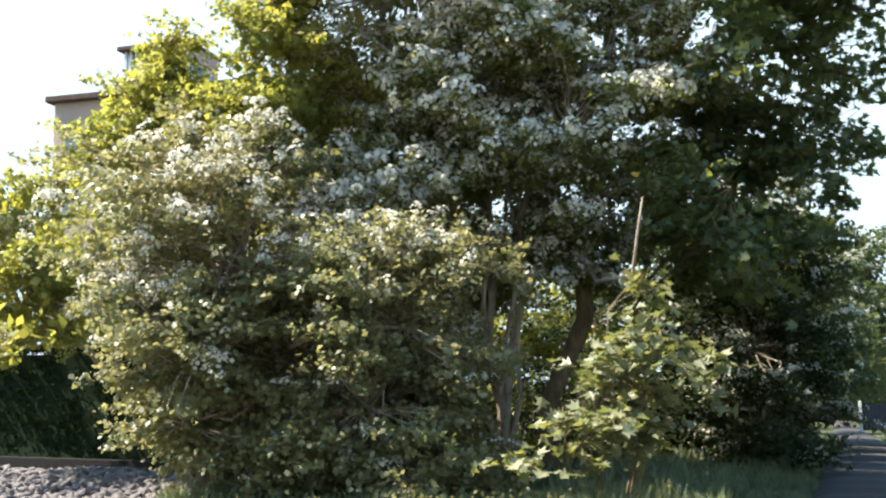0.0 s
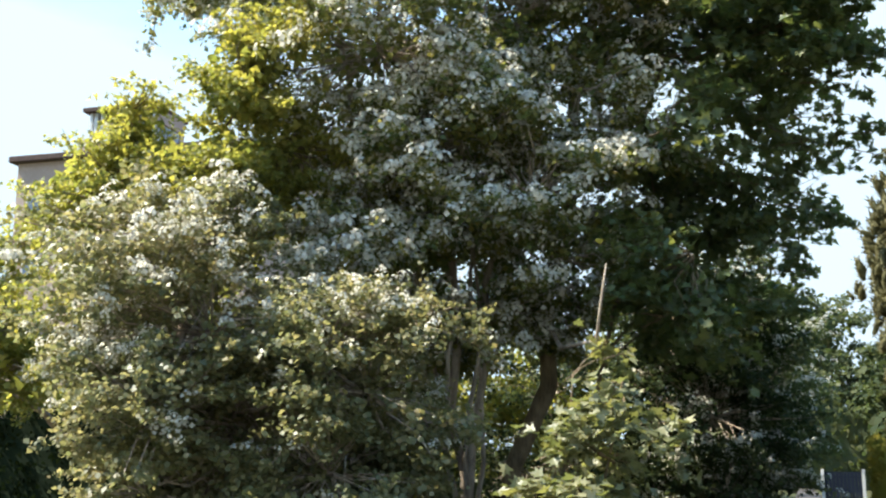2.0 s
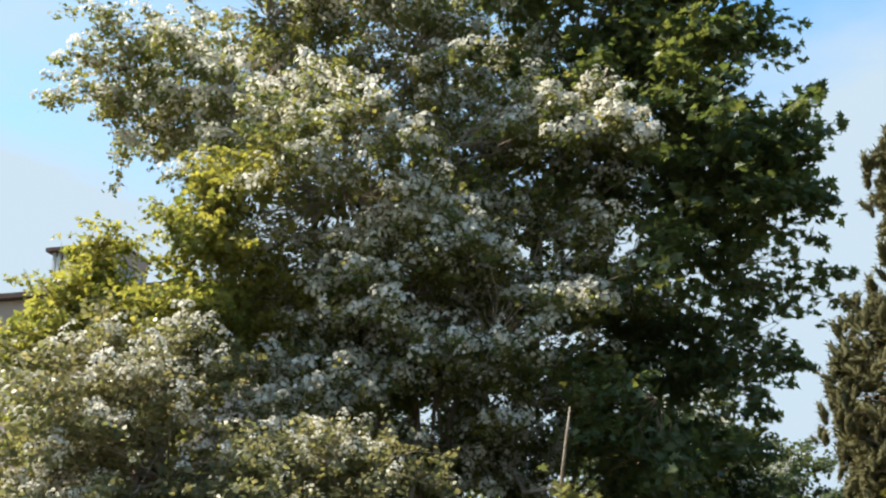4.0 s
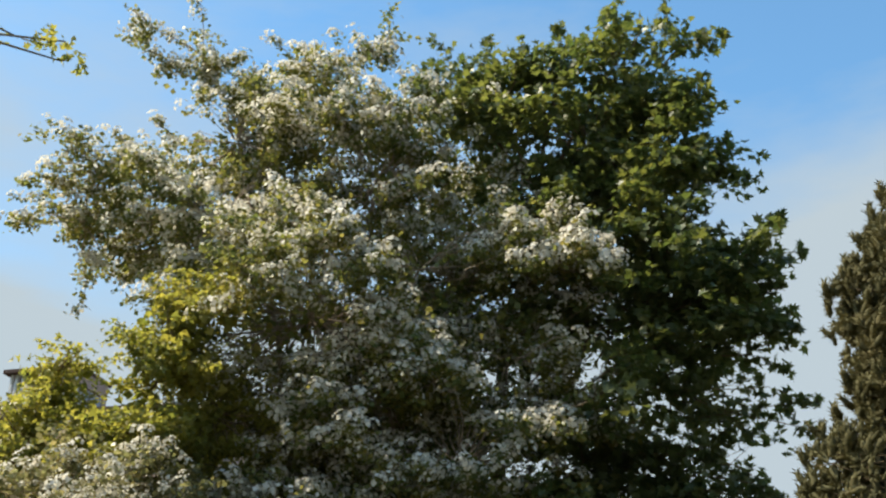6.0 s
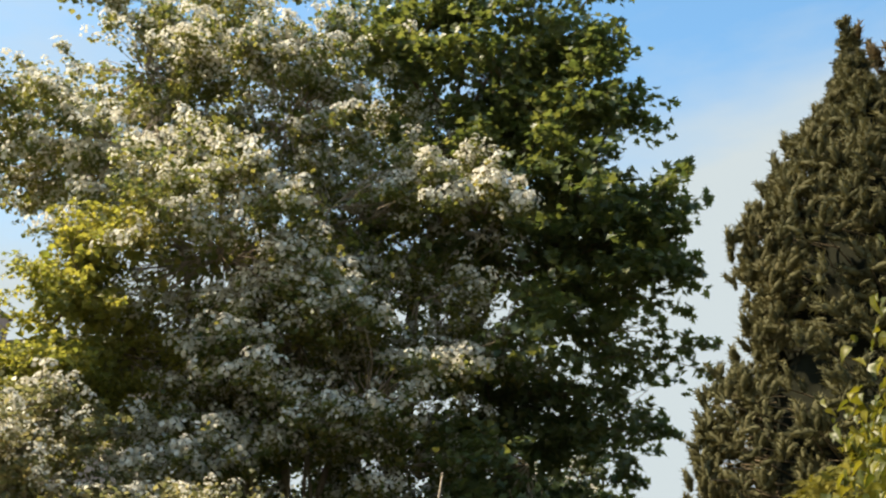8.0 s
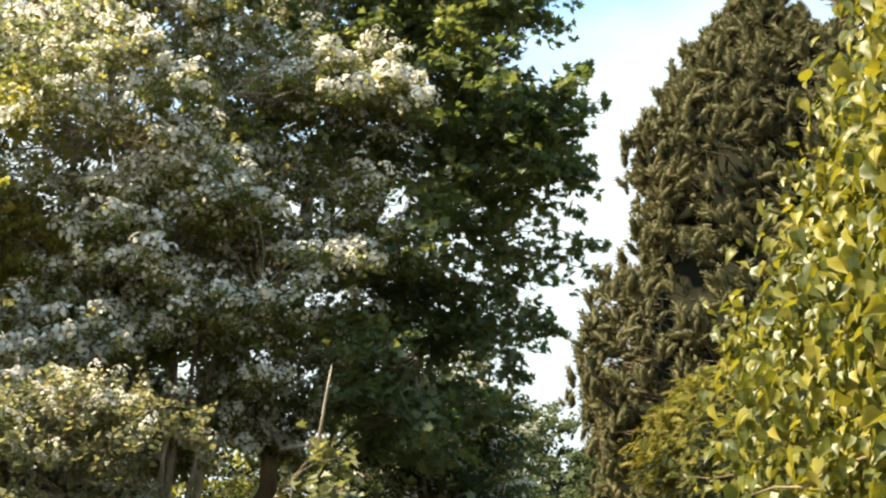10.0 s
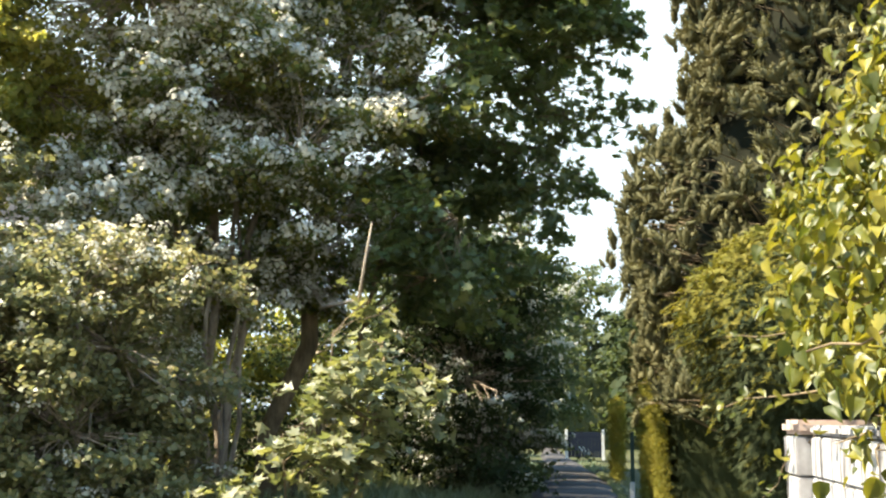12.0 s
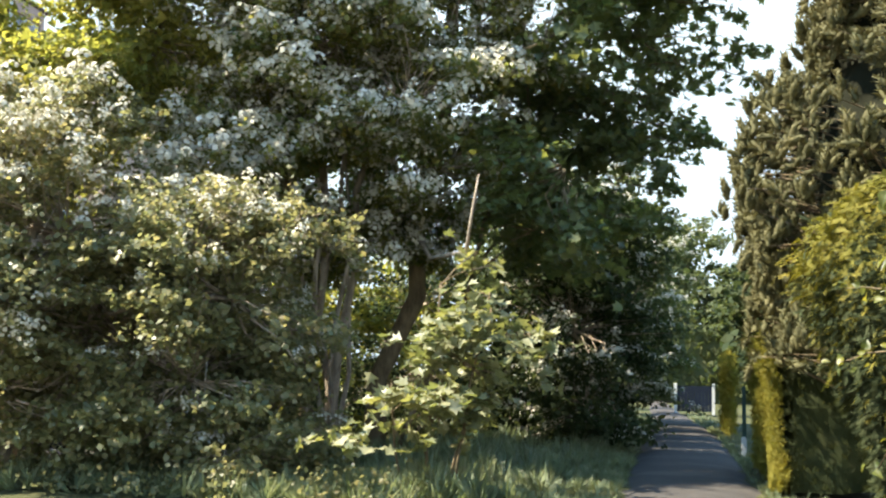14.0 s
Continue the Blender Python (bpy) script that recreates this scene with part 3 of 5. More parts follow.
            link_mesh("bough_blossom", blossom_cloud(tp, np.tile([[0, 0, 0.5]], (len(tp), 1)), 12, 0.09, blossom_size, rng, "bough_blossom", 0.02), PETAL, root)["kind"] = "stuff"
    if seg:
        link_mesh("branchwork", strokes(seg, rng, "branchwork"), bark, root)["kind"] = "stuff"
    link_mesh("crown", leaf_cloud(spots, out, per, spread, leaf, rng, template, "crown", up, flat, wild, ways=ways), leaf_mat, root, crown_label)
    if blossom > 0:
        chance = blossom * (0.35 + 0.65 * patchy(heart, 1.1, -0.3, 0.1))
        if blossom_where is not None:
            chance = chance * blossom_where(heart)
        full = rng.random(len(heart)) < chance
        single = 0.18 * blossom * (1.0 if blossom_where is None else blossom_where(spots))
        pick = rng.random(len(spots)) < np.where(full[bough], 0.9, single)
        link_mesh("blossom", blossom_cloud(spots[pick], out[pick], blossom_per, spread, blossom_size, rng, "blossom", ways=ways[pick]), PETAL, root,
                  "dense sprays of small white blossom")
    if sprays:
        sp, so = [], []
        for x, y, z, rh, rz in sprays:           # the fullest sprays, which stand clear of the leaves
            k = int(3 + 8 * rh * rz / 0.06)
            d = rng.normal(size=(min(k, 30), 3)) * 0.55
            sp.append(np.array([x, y, z]) + d * np.array([rh, rh, rz]))
            so.append(unit(d + np.array([0, 0, 0.6])))
        sp, so = np.concatenate(sp), np.concatenate(so)
        link_mesh("full_blossom", blossom_cloud(sp, so, 18, 0.08, blossom_size * 1.15, rng, "full_blossom", 0.03), PETAL, root, "thick white heads of blossom")
        below = leaf_cloud(sp - np.array([0, 0, 0.1]), so, 14, 0.10, leaf, rng, template, "spray_leaves", up, flat, wild)
        link_mesh("spray_leaves", below, leaf_mat, root)["kind"] = "stuff"
    settle(root)
    return root


# ---- ground ----
def grid_sheet(name, x0, x1, y0, y1, nx, ny, height):
    xs, ys = np.linspace(x0, x1, nx + 1), np.linspace(y0, y1, ny + 1)
    v = np.array([(x, y, height(x, y)) for y in ys for x in xs])
    f = np.array([(j * (nx + 1) + i, j * (nx + 1) + i + 1, (j + 1) * (nx + 1) + i + 1, (j + 1) * (nx + 1) + i)
                  for j in range(ny) for i in range(nx)])
    return array_mesh(name, v, f)


def ground():
    bm = bmesh.new()
    bmesh.ops.create_grid(bm, x_segments=60, y_segments=60, size=1500)
    for v in bm.verts:
        v.co.z = -0.06
    g = part("ground", bm, SOIL)
    tagged(g, "dark soil and low weeds under the trees", "ground", kind="structure")


def lane_left(y):
    return -1.14 - 0.024 * max(0.0, y - 15) - 0.030 * max(0.0, y - 36)


def lane_right(y):
    return 0.76 - 0.030 * max(0.0, y - 15) - 0.045 * max(0.0, y - 30)


def lane():
    rng = np.random.default_rng(3)
    ys = np.concatenate([np.arange(-4, 30, 0.5), np.arange(30, 66, 2.0)])
    n = 8
    v, f = [], []
    for j, y in enumerate(ys):
        l, r = lane_left(y) + rng.normal() * 0.05, lane_right(y) + rng.normal() * 0.05
        for i in range(n + 1):
            u = i / n
            v.append((l + (r - l) * u, y, 0.03 * math.sin(math.pi * u) - 0.008 + (0 if 0 < i < n else -0.06)))
    for j in range(len(ys) - 1):
        for i in range(n):
            a = j * (n + 1) + i
            f.append((a, a + 1, a + n + 2, a + n + 1))
    me = array_mesh("lane", np.array(v), np.array(f))
    ob = link_mesh("lane", me, ASPHALT)
    tagged(ob, "narrow worn asphalt lane with bars of sun painted pale", "lane", kind="structure")


def bounce_ground():
    """Pale gravel where the lane begins, added unseen to bounce light onto the trees."""
    me = grid_sheet("bounce_ground", -26, -1.3, -14, 8.2, 50, 50,
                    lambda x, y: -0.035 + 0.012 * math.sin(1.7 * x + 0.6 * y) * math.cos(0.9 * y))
    tagged(link_mesh("bounce_ground", me, BOUNCE_GRAVEL), "pale gravel added out of view to bounce light onto the trees", "gravel", kind="structure")


ground()
lane()
bounce_ground()


# ---- the large trees ----
HAWTHORN_TOP = [
    (-10.6, 17.1, 15.13, 0.66, 0.68), (-11.7, 15.4, 11.94, 0.83, 0.68), (-11.7, 15.3, 10.73, 0.55, 0.55), (-9.7, 17.3, 13.26, 1.59, 1.21),
    (-7.4, 17.0, 13.4, 1.25, 1.00), (-9.1, 18.2, 15.46, 0.50, 0.44), (-6.7, 17.4, 14.8, 0.50, 0.22), (-10.0, 17.2, 11.39, 2.37, 1.43),
    (-6.5, 17.1, 11.5, 1.75, 1.41), (-5.5, 18.2, 13.7, 0.60, 0.55), (-7.5, 16.6, 8.8, 2.75, 1.54), (-5.2, 17.6, 9.4, 1.67, 1.25),
    (-3.4, 17.0, 10.1, 0.45, 0.25)]
HAWTHORN_BOUGHS = [
    (-10.67, 16.94, 15.52, -11.77, 15.62, 16.07), (-10.67, 16.94, 14.86, -11.66, 15.73, 15.19), (-10.45, 17.16, 15.30, -10.78, 16.61, 16.95),
    (-7.8, 16.8, 14.05, -8.6, 16.3, 15.05), (-7.3, 17.1, 14.25, -6.4, 17.5, 15.35), (-11.55, 15.51, 11.78, -12.32, 14.63, 12.66),
    (-10.78, 16.61, 12.98, -11.11, 16.28, 13.54), (-11.55, 15.51, 10.23, -11.55, 15.29, 8.81), (-11.77, 15.18, 11.22, -12.32, 14.52, 11.45),
    (-11.11, 16.06, 12.22, -11.55, 15.62, 12.88)]
HAWTHORN_LOW = [
    (-7.1, 17.8, 6.84, 2.27, 1.51), (-4.8, 17.0, 5.92, 1.51, 1.24), (-3.8, 17.4, 6.68, 0.81, 0.59), (-5.2, 18.4, 6.14, 1.40, 1.19), (-8.5, 17.2, 5.49, 1.84, 0.59),
    (-4.4, 17.3, 4.89, 1.08, 0.59), (-8.7, 19.2, 4.52, 1.90, 0.78), (-7.3, 18.4, 7.00, 2.16, 1.62), (-5.6, 18.3, 4.30, 0.91, 0.45), (-4.8, 19.3, 11.32, 1.30, 1.08),
    (-4.0, 17.3, 7.86, 1.08, 0.86), (-5.5, 16.8, 9.59, 1.13, 0.93), (-5.2, 20.1, 13.16, 0.76, 0.65), (-5.0, 16.7, 7.86, 1.30, 0.92), (-6.0, 16.8, 7.00, 1.30, 0.97),
    (-6.4, 16.6, 5.49, 1.08, 0.54)]
HAWTHORN_FLANK = [
    (-3.6, 17.7, 9.81, 0.81, 0.49), (-2.9, 17.7, 9.59, 0.54, 0.38), (-3.2, 17.9, 8.62, 0.65, 0.49), (-3.8, 17.7, 7.43, 0.92, 0.65), (-3.2, 17.7, 6.57, 0.70, 0.49),
    (-4.4, 17.5, 8.84, 0.86, 0.65)]
HAWTHORN_SPRAYS = [
    (-3.5, 16.2, 9.9, 0.27, 0.21), (-3.2, 16.3, 9.2, 0.35, 0.13), (-2.5, 16.3, 9.5, 0.29, 0.33), (-1.9, 16.4, 9.0, 0.25, 0.09),
    (-5.6, 15.2, 8.1, 0.22, 0.12), (-5.6, 16.7, 13.0, 0.88, 0.15), (-6.6, 17.0, 14.7, 0.53, 0.14), (-9.0, 15.6, 10.51, 1.28, 0.17),
    (-11.6, 16.0, 15.90, 0.48, 0.11), (-7.6, 15.4, 12.7, 0.65, 0.17), (-3.2, 16.5, 6.4, 0.37, 0.08), (-9.2, 15.4, 9.52, 0.52, 0.14),
    (-3.6, 16.8, 6.3, 0.34, 0.10), (-3.1, 16.9, 6.6, 0.28, 0.07), (-7.3, 15.3, 5.1, 1.19, 0.22), (-8.0, 15.2, 5.3, 0.56, 0.20), (-7.7, 15.1, 4.7, 0.80, 0.20),
    (-7.0, 15.6, 4.7, 0.74, 0.20), (-6.6, 15.0, 6.7, 0.54, 0.09), (-6.1, 15.0, 6.1, 0.71, 0.09)]
HAWTHORN_MID = [
    (-5.9, 19.1, 4.3, 1.17, 0.74), (-7.7, 18.5, 3.9, 1.17, 0.64), (-5.0, 19.9, 4.5, 1.20, 0.76), (-4.2, 20.1, 5.5, 0.88, 0.77),
    (-6.9, 19.3, 3.9, 1.41, 0.49), (-5.8, 18.6, 5.3, 0.63, 0.63), (-7.1, 17.6, 5.1, 0.46, 0.51), (-8.8, 16.9, 3.7, 1.51, 0.70),
    (-8.2, 17.7, 2.1, 1.64, 0.82)]
tree("hawthorn_tree", "tall old hawthorn covered in white blossom behind the verge", "tree", (-6.6, 18.7, 0.0),
     [(0.0, 0, -6.9, 17.6, 9.5, 0.10), (0.06, -0.12, -5.6, 18.2, 9.0, 0.085), (-0.22, 0.05, -8.4, 16.6, 9.5, 0.09), (0.16, -0.2, -6.1, 17.9, 6.5, 0.055),
      (-0.1, -0.25, -6.6, 17.6, 6.8, 0.06), (-0.55, 0.3, -7.5, 18.8, 5.5, 0.05), (0.22, -0.3, -6.2, 18.2, 6.0, 0.05), (-0.32, -0.3, -7.1, 17.9, 6.5, 0.06)],
     HAWTHORN_TOP + HAWTHORN_LOW + HAWTHORN_MID + HAWTHORN_FLANK, 5600, 24, 0.15, 0.10, T_HAW, HAW_LEAF, BARK_GREY, 11, blossom=0.85, limbs=16, blossom_per=24, blossom_size=0.094,
     blossom_where=lambda p: np.where((p[:, 2] < 10) & (p[:, 0] > -8.6) & (p[:, 2] > 4.0), 1.1, 0.95), filler=520, filler_size=0.15,
     shoots=420, shoot_length=0.5, sprays=HAWTHORN_SPRAYS, boughs=HAWTHORN_BOUGHS)

tree("hawthorn_bush", "broad hawthorn bush in blossom, low branches sweeping the ground", "bush", (-9.6, 13.6, 0.0),
     [(0, 0, -9.2, 13.4, 3.6, 0.13), (0.25, 0.15, -8.3, 14.0, 3.0, 0.08), (-0.1, 0.1, -9.9, 13.0, 3.2, 0.07)],
     [(-9.7, 13.3, 4.7, 1.41, 0.66), (-10.1, 12.8, 3.8, 0.95, 0.56), (-8.9, 13.7, 3.4, 1.90, 1.04), (-9.2, 13.1, 2.2, 1.26, 1.01),
      (-8.3, 14.2, 2.0, 1.48, 1.22), (-7.7, 15.2, 1.3, 1.52, 1.07), (-9.4, 13.0, 1.1, 0.76, 0.67), (-10.1, 12.4, 1.8, 0.42, 0.24),
      (-6.4, 13.9, 2.5, 1.12, 0.72), (-8.2, 14.1, 0.8, 1.72, 0.60), (-6.3, 15.1, 0.6, 0.94, 0.5), (-6.9, 13.7, 1.4, 1.30, 0.97),
      (-6.1, 14.3, 3.6, 0.90, 0.45), (-7.0, 13.6, 3.1, 1.21, 0.72), (-6.3, 14.6, 1.9, 0.60, 0.85),
      (-6.1, 13.3, 0.4, 0.75, 0.32), (-5.2, 13.6, 0.35, 0.6, 0.28)],
     2600, 29, 0.15, 0.094, T_HAW, BUSH_LEAF, BARK_GREY, 12, blossom=0.36,
     blossom_where=lambda p: np.clip((p[:, 2] - 2.0) / 2.0, 0.03, 0.9), limbs=9, floor=0.15, filler=40, filler_size=0.14, inner=0.55, shoots=380, shoot_length=0.65,
     sprays=[(-9.1, 12.1, 4.0, 0.49, 0.13), (-8.4, 13.2, 5.5, 0.34, 0.15), (-9.0, 12.4, 4.7, 0.33, 0.11), (-9.6, 11.8, 3.6, 0.32, 0.10),
             (-8.5, 12.3, 2.0, 0.16, 0.24), (-7.3, 13.5, 4.0, 0.41, 0.11), (-6.6, 13.1, 0.6, 0.35, 0.05)])

tree("field_maple", "yellow-green field maple standing behind the blossoming bush", "tree", (-10.7, 15.2, 0.0),
     [(0, 0, -10.0, 14.7, 5.7, 0.14), (0.1, 0.1, -11.5, 14.4, 5.4, 0.09)],
     [(-9.03, 14.53, 7.53, 0.73, 0.86), (-9.37, 14.36, 6.03, 0.82, 0.52), (-9.37, 14.36, 6.59, 0.53, 0.43), (-8.60, 14.62, 8.22, 0.52, 0.52),
      (-8.69, 15.39, 6.76, 0.68, 0.87), (-11.09, 14.28, 5.99, 0.86, 0.95), (-11.09, 14.28, 7.23, 0.47, 0.50), (-12.17, 14.19, 5.73, 0.57, 0.73),
      (-11.95, 14.36, 6.50, 0.26, 0.36), (-10.6, 14.5, 5.7, 1.20, 0.56), (-11.4, 15.5, 4.5, 1.60, 0.95), (-9.03, 15.14, 5.81, 0.86, 0.73)],
     1250, 24, 0.13, 0.102, T_FIELD, YELLOW_LEAF, BARK_BROWN, 13, limbs=8, filler=200, shoots=70, shoot_length=0.4, shoot_leaves=12, rise=0.9,
     bough_length=0.35, bough_spread=0.16)

tree("young_tree", "leafy young tree beside the field maple", "tree", (-15.9, 21.2, 0.0),
     [(0, 0, -15.5, 15.9, 4.4, 0.1)],
     [(-15.5, 15.6, 5.1, 0.94, 0.59), (-15.1, 16.0, 4.4, 1.28, 0.70), (-16.2, 15.1, 4.7, 1.05, 1.05), (-14.6, 15.3, 3.9, 1.2, 0.6),
      (-14.6, 15.8, 3.2, 1.3, 0.5), (-13.6, 13.8, 2.55, 1.0, 0.22), (-15.4, 15.4, 2.9, 1.2, 0.5), (-14.9, 16.3, 5.7, 0.8, 0.55)],
     420, 36, 0.16, 0.1, T_HAW, YELLOW_LEAF, BARK_GREY, 14, blossom=0.12, limbs=6, filler=100)

MAPLE_TOP = [
    (-1.7, 18.4, 14.5, 0.80, 0.72), (-2.9, 18.6, 14.6, 0.60, 0.66), (-5.4, 19.2, 15.1, 0.95, 0.66), (-0.8, 18.5, 14.6, 0.35, 0.45),
    (-4.5, 19.0, 13.9, 1.05, 0.92), (-1.1, 18.5, 13.4, 0.78, 0.88), (-2.6, 18.8, 12.8, 1.60, 1.10), (-1.1, 18.5, 11.5, 1.05, 0.82),
    (-0.4, 18.3, 11.9, 0.38, 0.30), (-1.1, 18.5, 10.0, 1.55, 0.98), (0.1, 18.3, 9.6, 0.70, 0.55), (-3.4, 19.0, 11.2, 1.3, 1.0)]
MAPLE_LOW = [
    (-1.8, 18.9, 8.9, 1.90, 0.86), (-0.3, 18.5, 8.5, 0.85, 0.50), (-2.5, 16.9, 6.9, 1.20, 1.0), (-1.4, 19.0, 7.4, 0.85, 0.40),
    (-1.4, 19.0, 6.4, 0.95, 0.35), (-2.15, 17.0, 4.8, 1.10, 0.92), (-2.9, 19.6, 6.4, 1.2, 1.2), (-1.6, 19.4, 5.8, 0.85, 0.40), (-2.65, 17.6, 3.9, 1.10, 0.85), (-3.1, 20.8, 4.3, 1.34, 1.00),
    (-1.6, 19.9, 5.0, 0.53, 0.43)]
MAPLE_BOUGHS = [
    (-1.0, 18.8, 7.7, 0.9, 18.2, 6.9), (-1.7, 18.9, 6.6, 0.1, 18.4, 5.6), (-0.9, 18.5, 14.2, -0.7, 18.5, 15.9), (-1.9, 18.4, 14.6, -1.9, 18.4, 15.8),
    (-3.0, 18.6, 14.6, -3.0, 18.6, 15.8), (-5.4, 19.3, 15.2, -6.0, 19.1, 16.5), (-0.5, 18.4, 11.6, 0.2, 18.3, 12.2), (-0.1, 18.4, 9.5, 1.2, 18.2, 9.6),
    (-0.2, 18.5, 8.9, 0.9, 18.2, 8.2), (0.1, 18.3, 9.8, 0.9, 18.0, 10.3), (-0.5, 18.5, 12.9, -0.1, 18.4, 13.8), (-4.9, 19.4, 15.1, -4.7, 19.4, 16.4),
    (-1.9, 19.4, 5.9, 0.3, 18.8, 5.5), (-1.6, 19.2, 6.3, -0.6, 18.6, 6.3),
    (-0.9, 18.6, 6.9, 1.1, 18.2, 6.9), (-0.5, 18.6, 7.0, 0.9, 18.2, 6.4), (-1.2, 18.6, 5.9, 0.4, 18.2, 5.3), (-1.5, 18.5, 5.5, 0.1, 18.2, 5.4),
    (-1.3, 18.6, 4.8, -0.4, 18.3, 4.6), (-1.5, 18.5, 4.3, -0.5, 18.3, 4.0), (-0.9, 18.6, 8.2, 0.8, 18.2, 8.1), (-0.5, 18.6, 8.0, 0.7, 18.2, 7.4),
    (-1.1, 18.6, 5.2, -0.5, 18.3, 4.9), (-1.0, 18.6, 7.3, -0.1, 18.3, 6.4)]
maple = tree("maple_tree", "tall dark green maple leaning out over the lane", "tree", (-6.1, 19.7, 0.0),
     [(0.02, 0, -3.7, 19.3, 12.0, 0.19), (0.45, 0.05, -2.9, 20.2, 7.0, 0.06)],
     MAPLE_TOP + MAPLE_LOW, 1900, 13, 0.20, 0.19, T_MAPLE, MAPLE_LEAF, BARK_BROWN, 15, limbs=16, up=0.75, limb_r=0.06, twigs=0.4,
     flat=0.55, wild=0.55, filler=330, boughs=MAPLE_BOUGHS, bough_leaves=60, bough_width=0.17, shoots=160, shoot_length=0.5, shoot_leaves=10, rise=0.7, bough_length=0.42)

for fork in (((-3.6, 19.0, 6.2), (-3.13, 18.6, 7.66), (-2.74, 18.6, 8.72), (-2.81, 18.6, 9.4)), ((-3.2, 18.65, 7.45), (-2.8, 18.6, 7.7), (-2.23, 18.6, 8.05)),
             ((-3.0, 18.6, 7.6), (-2.75, 18.6, 7.62), (-2.40, 18.6, 7.72))):
    r = 0.055 if len(fork) == 4 else 0.032
    limb = part("limb", tube(fork, [r * (1 - 0.2 * i) for i in range(len(fork))], 8), BARK_BROWN, maple, smooth=True)
    limb.matrix_parent_inverse = Matrix.Translation(maple.location).inverted()
snag = part("dead_branch", tube([(-5.4, 19.6, 4.4), (-4.4, 17.2, 3.4), (-3.2, 14.5, 3.2), (-3.09, 14.46, 3.9), (-3.03, 14.47, 4.28)],
                                [0.05, 0.04, 0.028, 0.020, 0.008], 7), BARK_GREY, maple, "bare pale dead branch", smooth=True)
snag.matrix_parent_inverse = Matrix.Translation(maple.location).inverted()

tree("maple_sapling", "sunlit maple sapling with large pale leaves beside the verge", "sapling", (-3.6, 14.0, 0.0),
     [(0, 0, -3.4, 13.9, 2.7, 0.028), (0.3, -0.1, -2.7, 13.8, 2.4, 0.025), (-0.3, -0.1, -3.9, 13.4, 1.4, 0.02), (0.4, -0.2, -2.9, 13.7, 1.6, 0.02)],
     [(-3.0, 13.9, 2.9, 0.46, 0.26), (-2.7, 13.7, 2.6, 0.50, 0.25), (-3.1, 13.8, 2.1, 0.28, 0.26), (-2.9, 13.7, 1.6, 0.62, 0.27),
      (-3.6, 13.3, 1.25, 0.40, 0.28), (-4.1, 13.0, 0.8, 0.29, 0.19), (-3.2, 13.4, 1.1, 0.58, 0.25), (-2.4, 13.8, 2.1, 0.37, 0.16),
      (-2.7, 13.9, 2.0, 0.45, 0.22), (-2.95, 14.2, 3.2, 0.40, 0.18), (-2.5, 14.0, 3.0, 0.4, 0.18), (-2.2, 13.9, 2.7, 0.35, 0.14)],
     150, 7, 0.17, 0.19, T_MAPLE, SAPLING_LEAF, BARK_BROWN, 16, limbs=8, up=1.0, limb_r=0.015, twigs=0.6, wild=0.6, droop=-0.4, inner=0.25, sprays_per=5, bough_length=0.35, bough_spread=0.12)


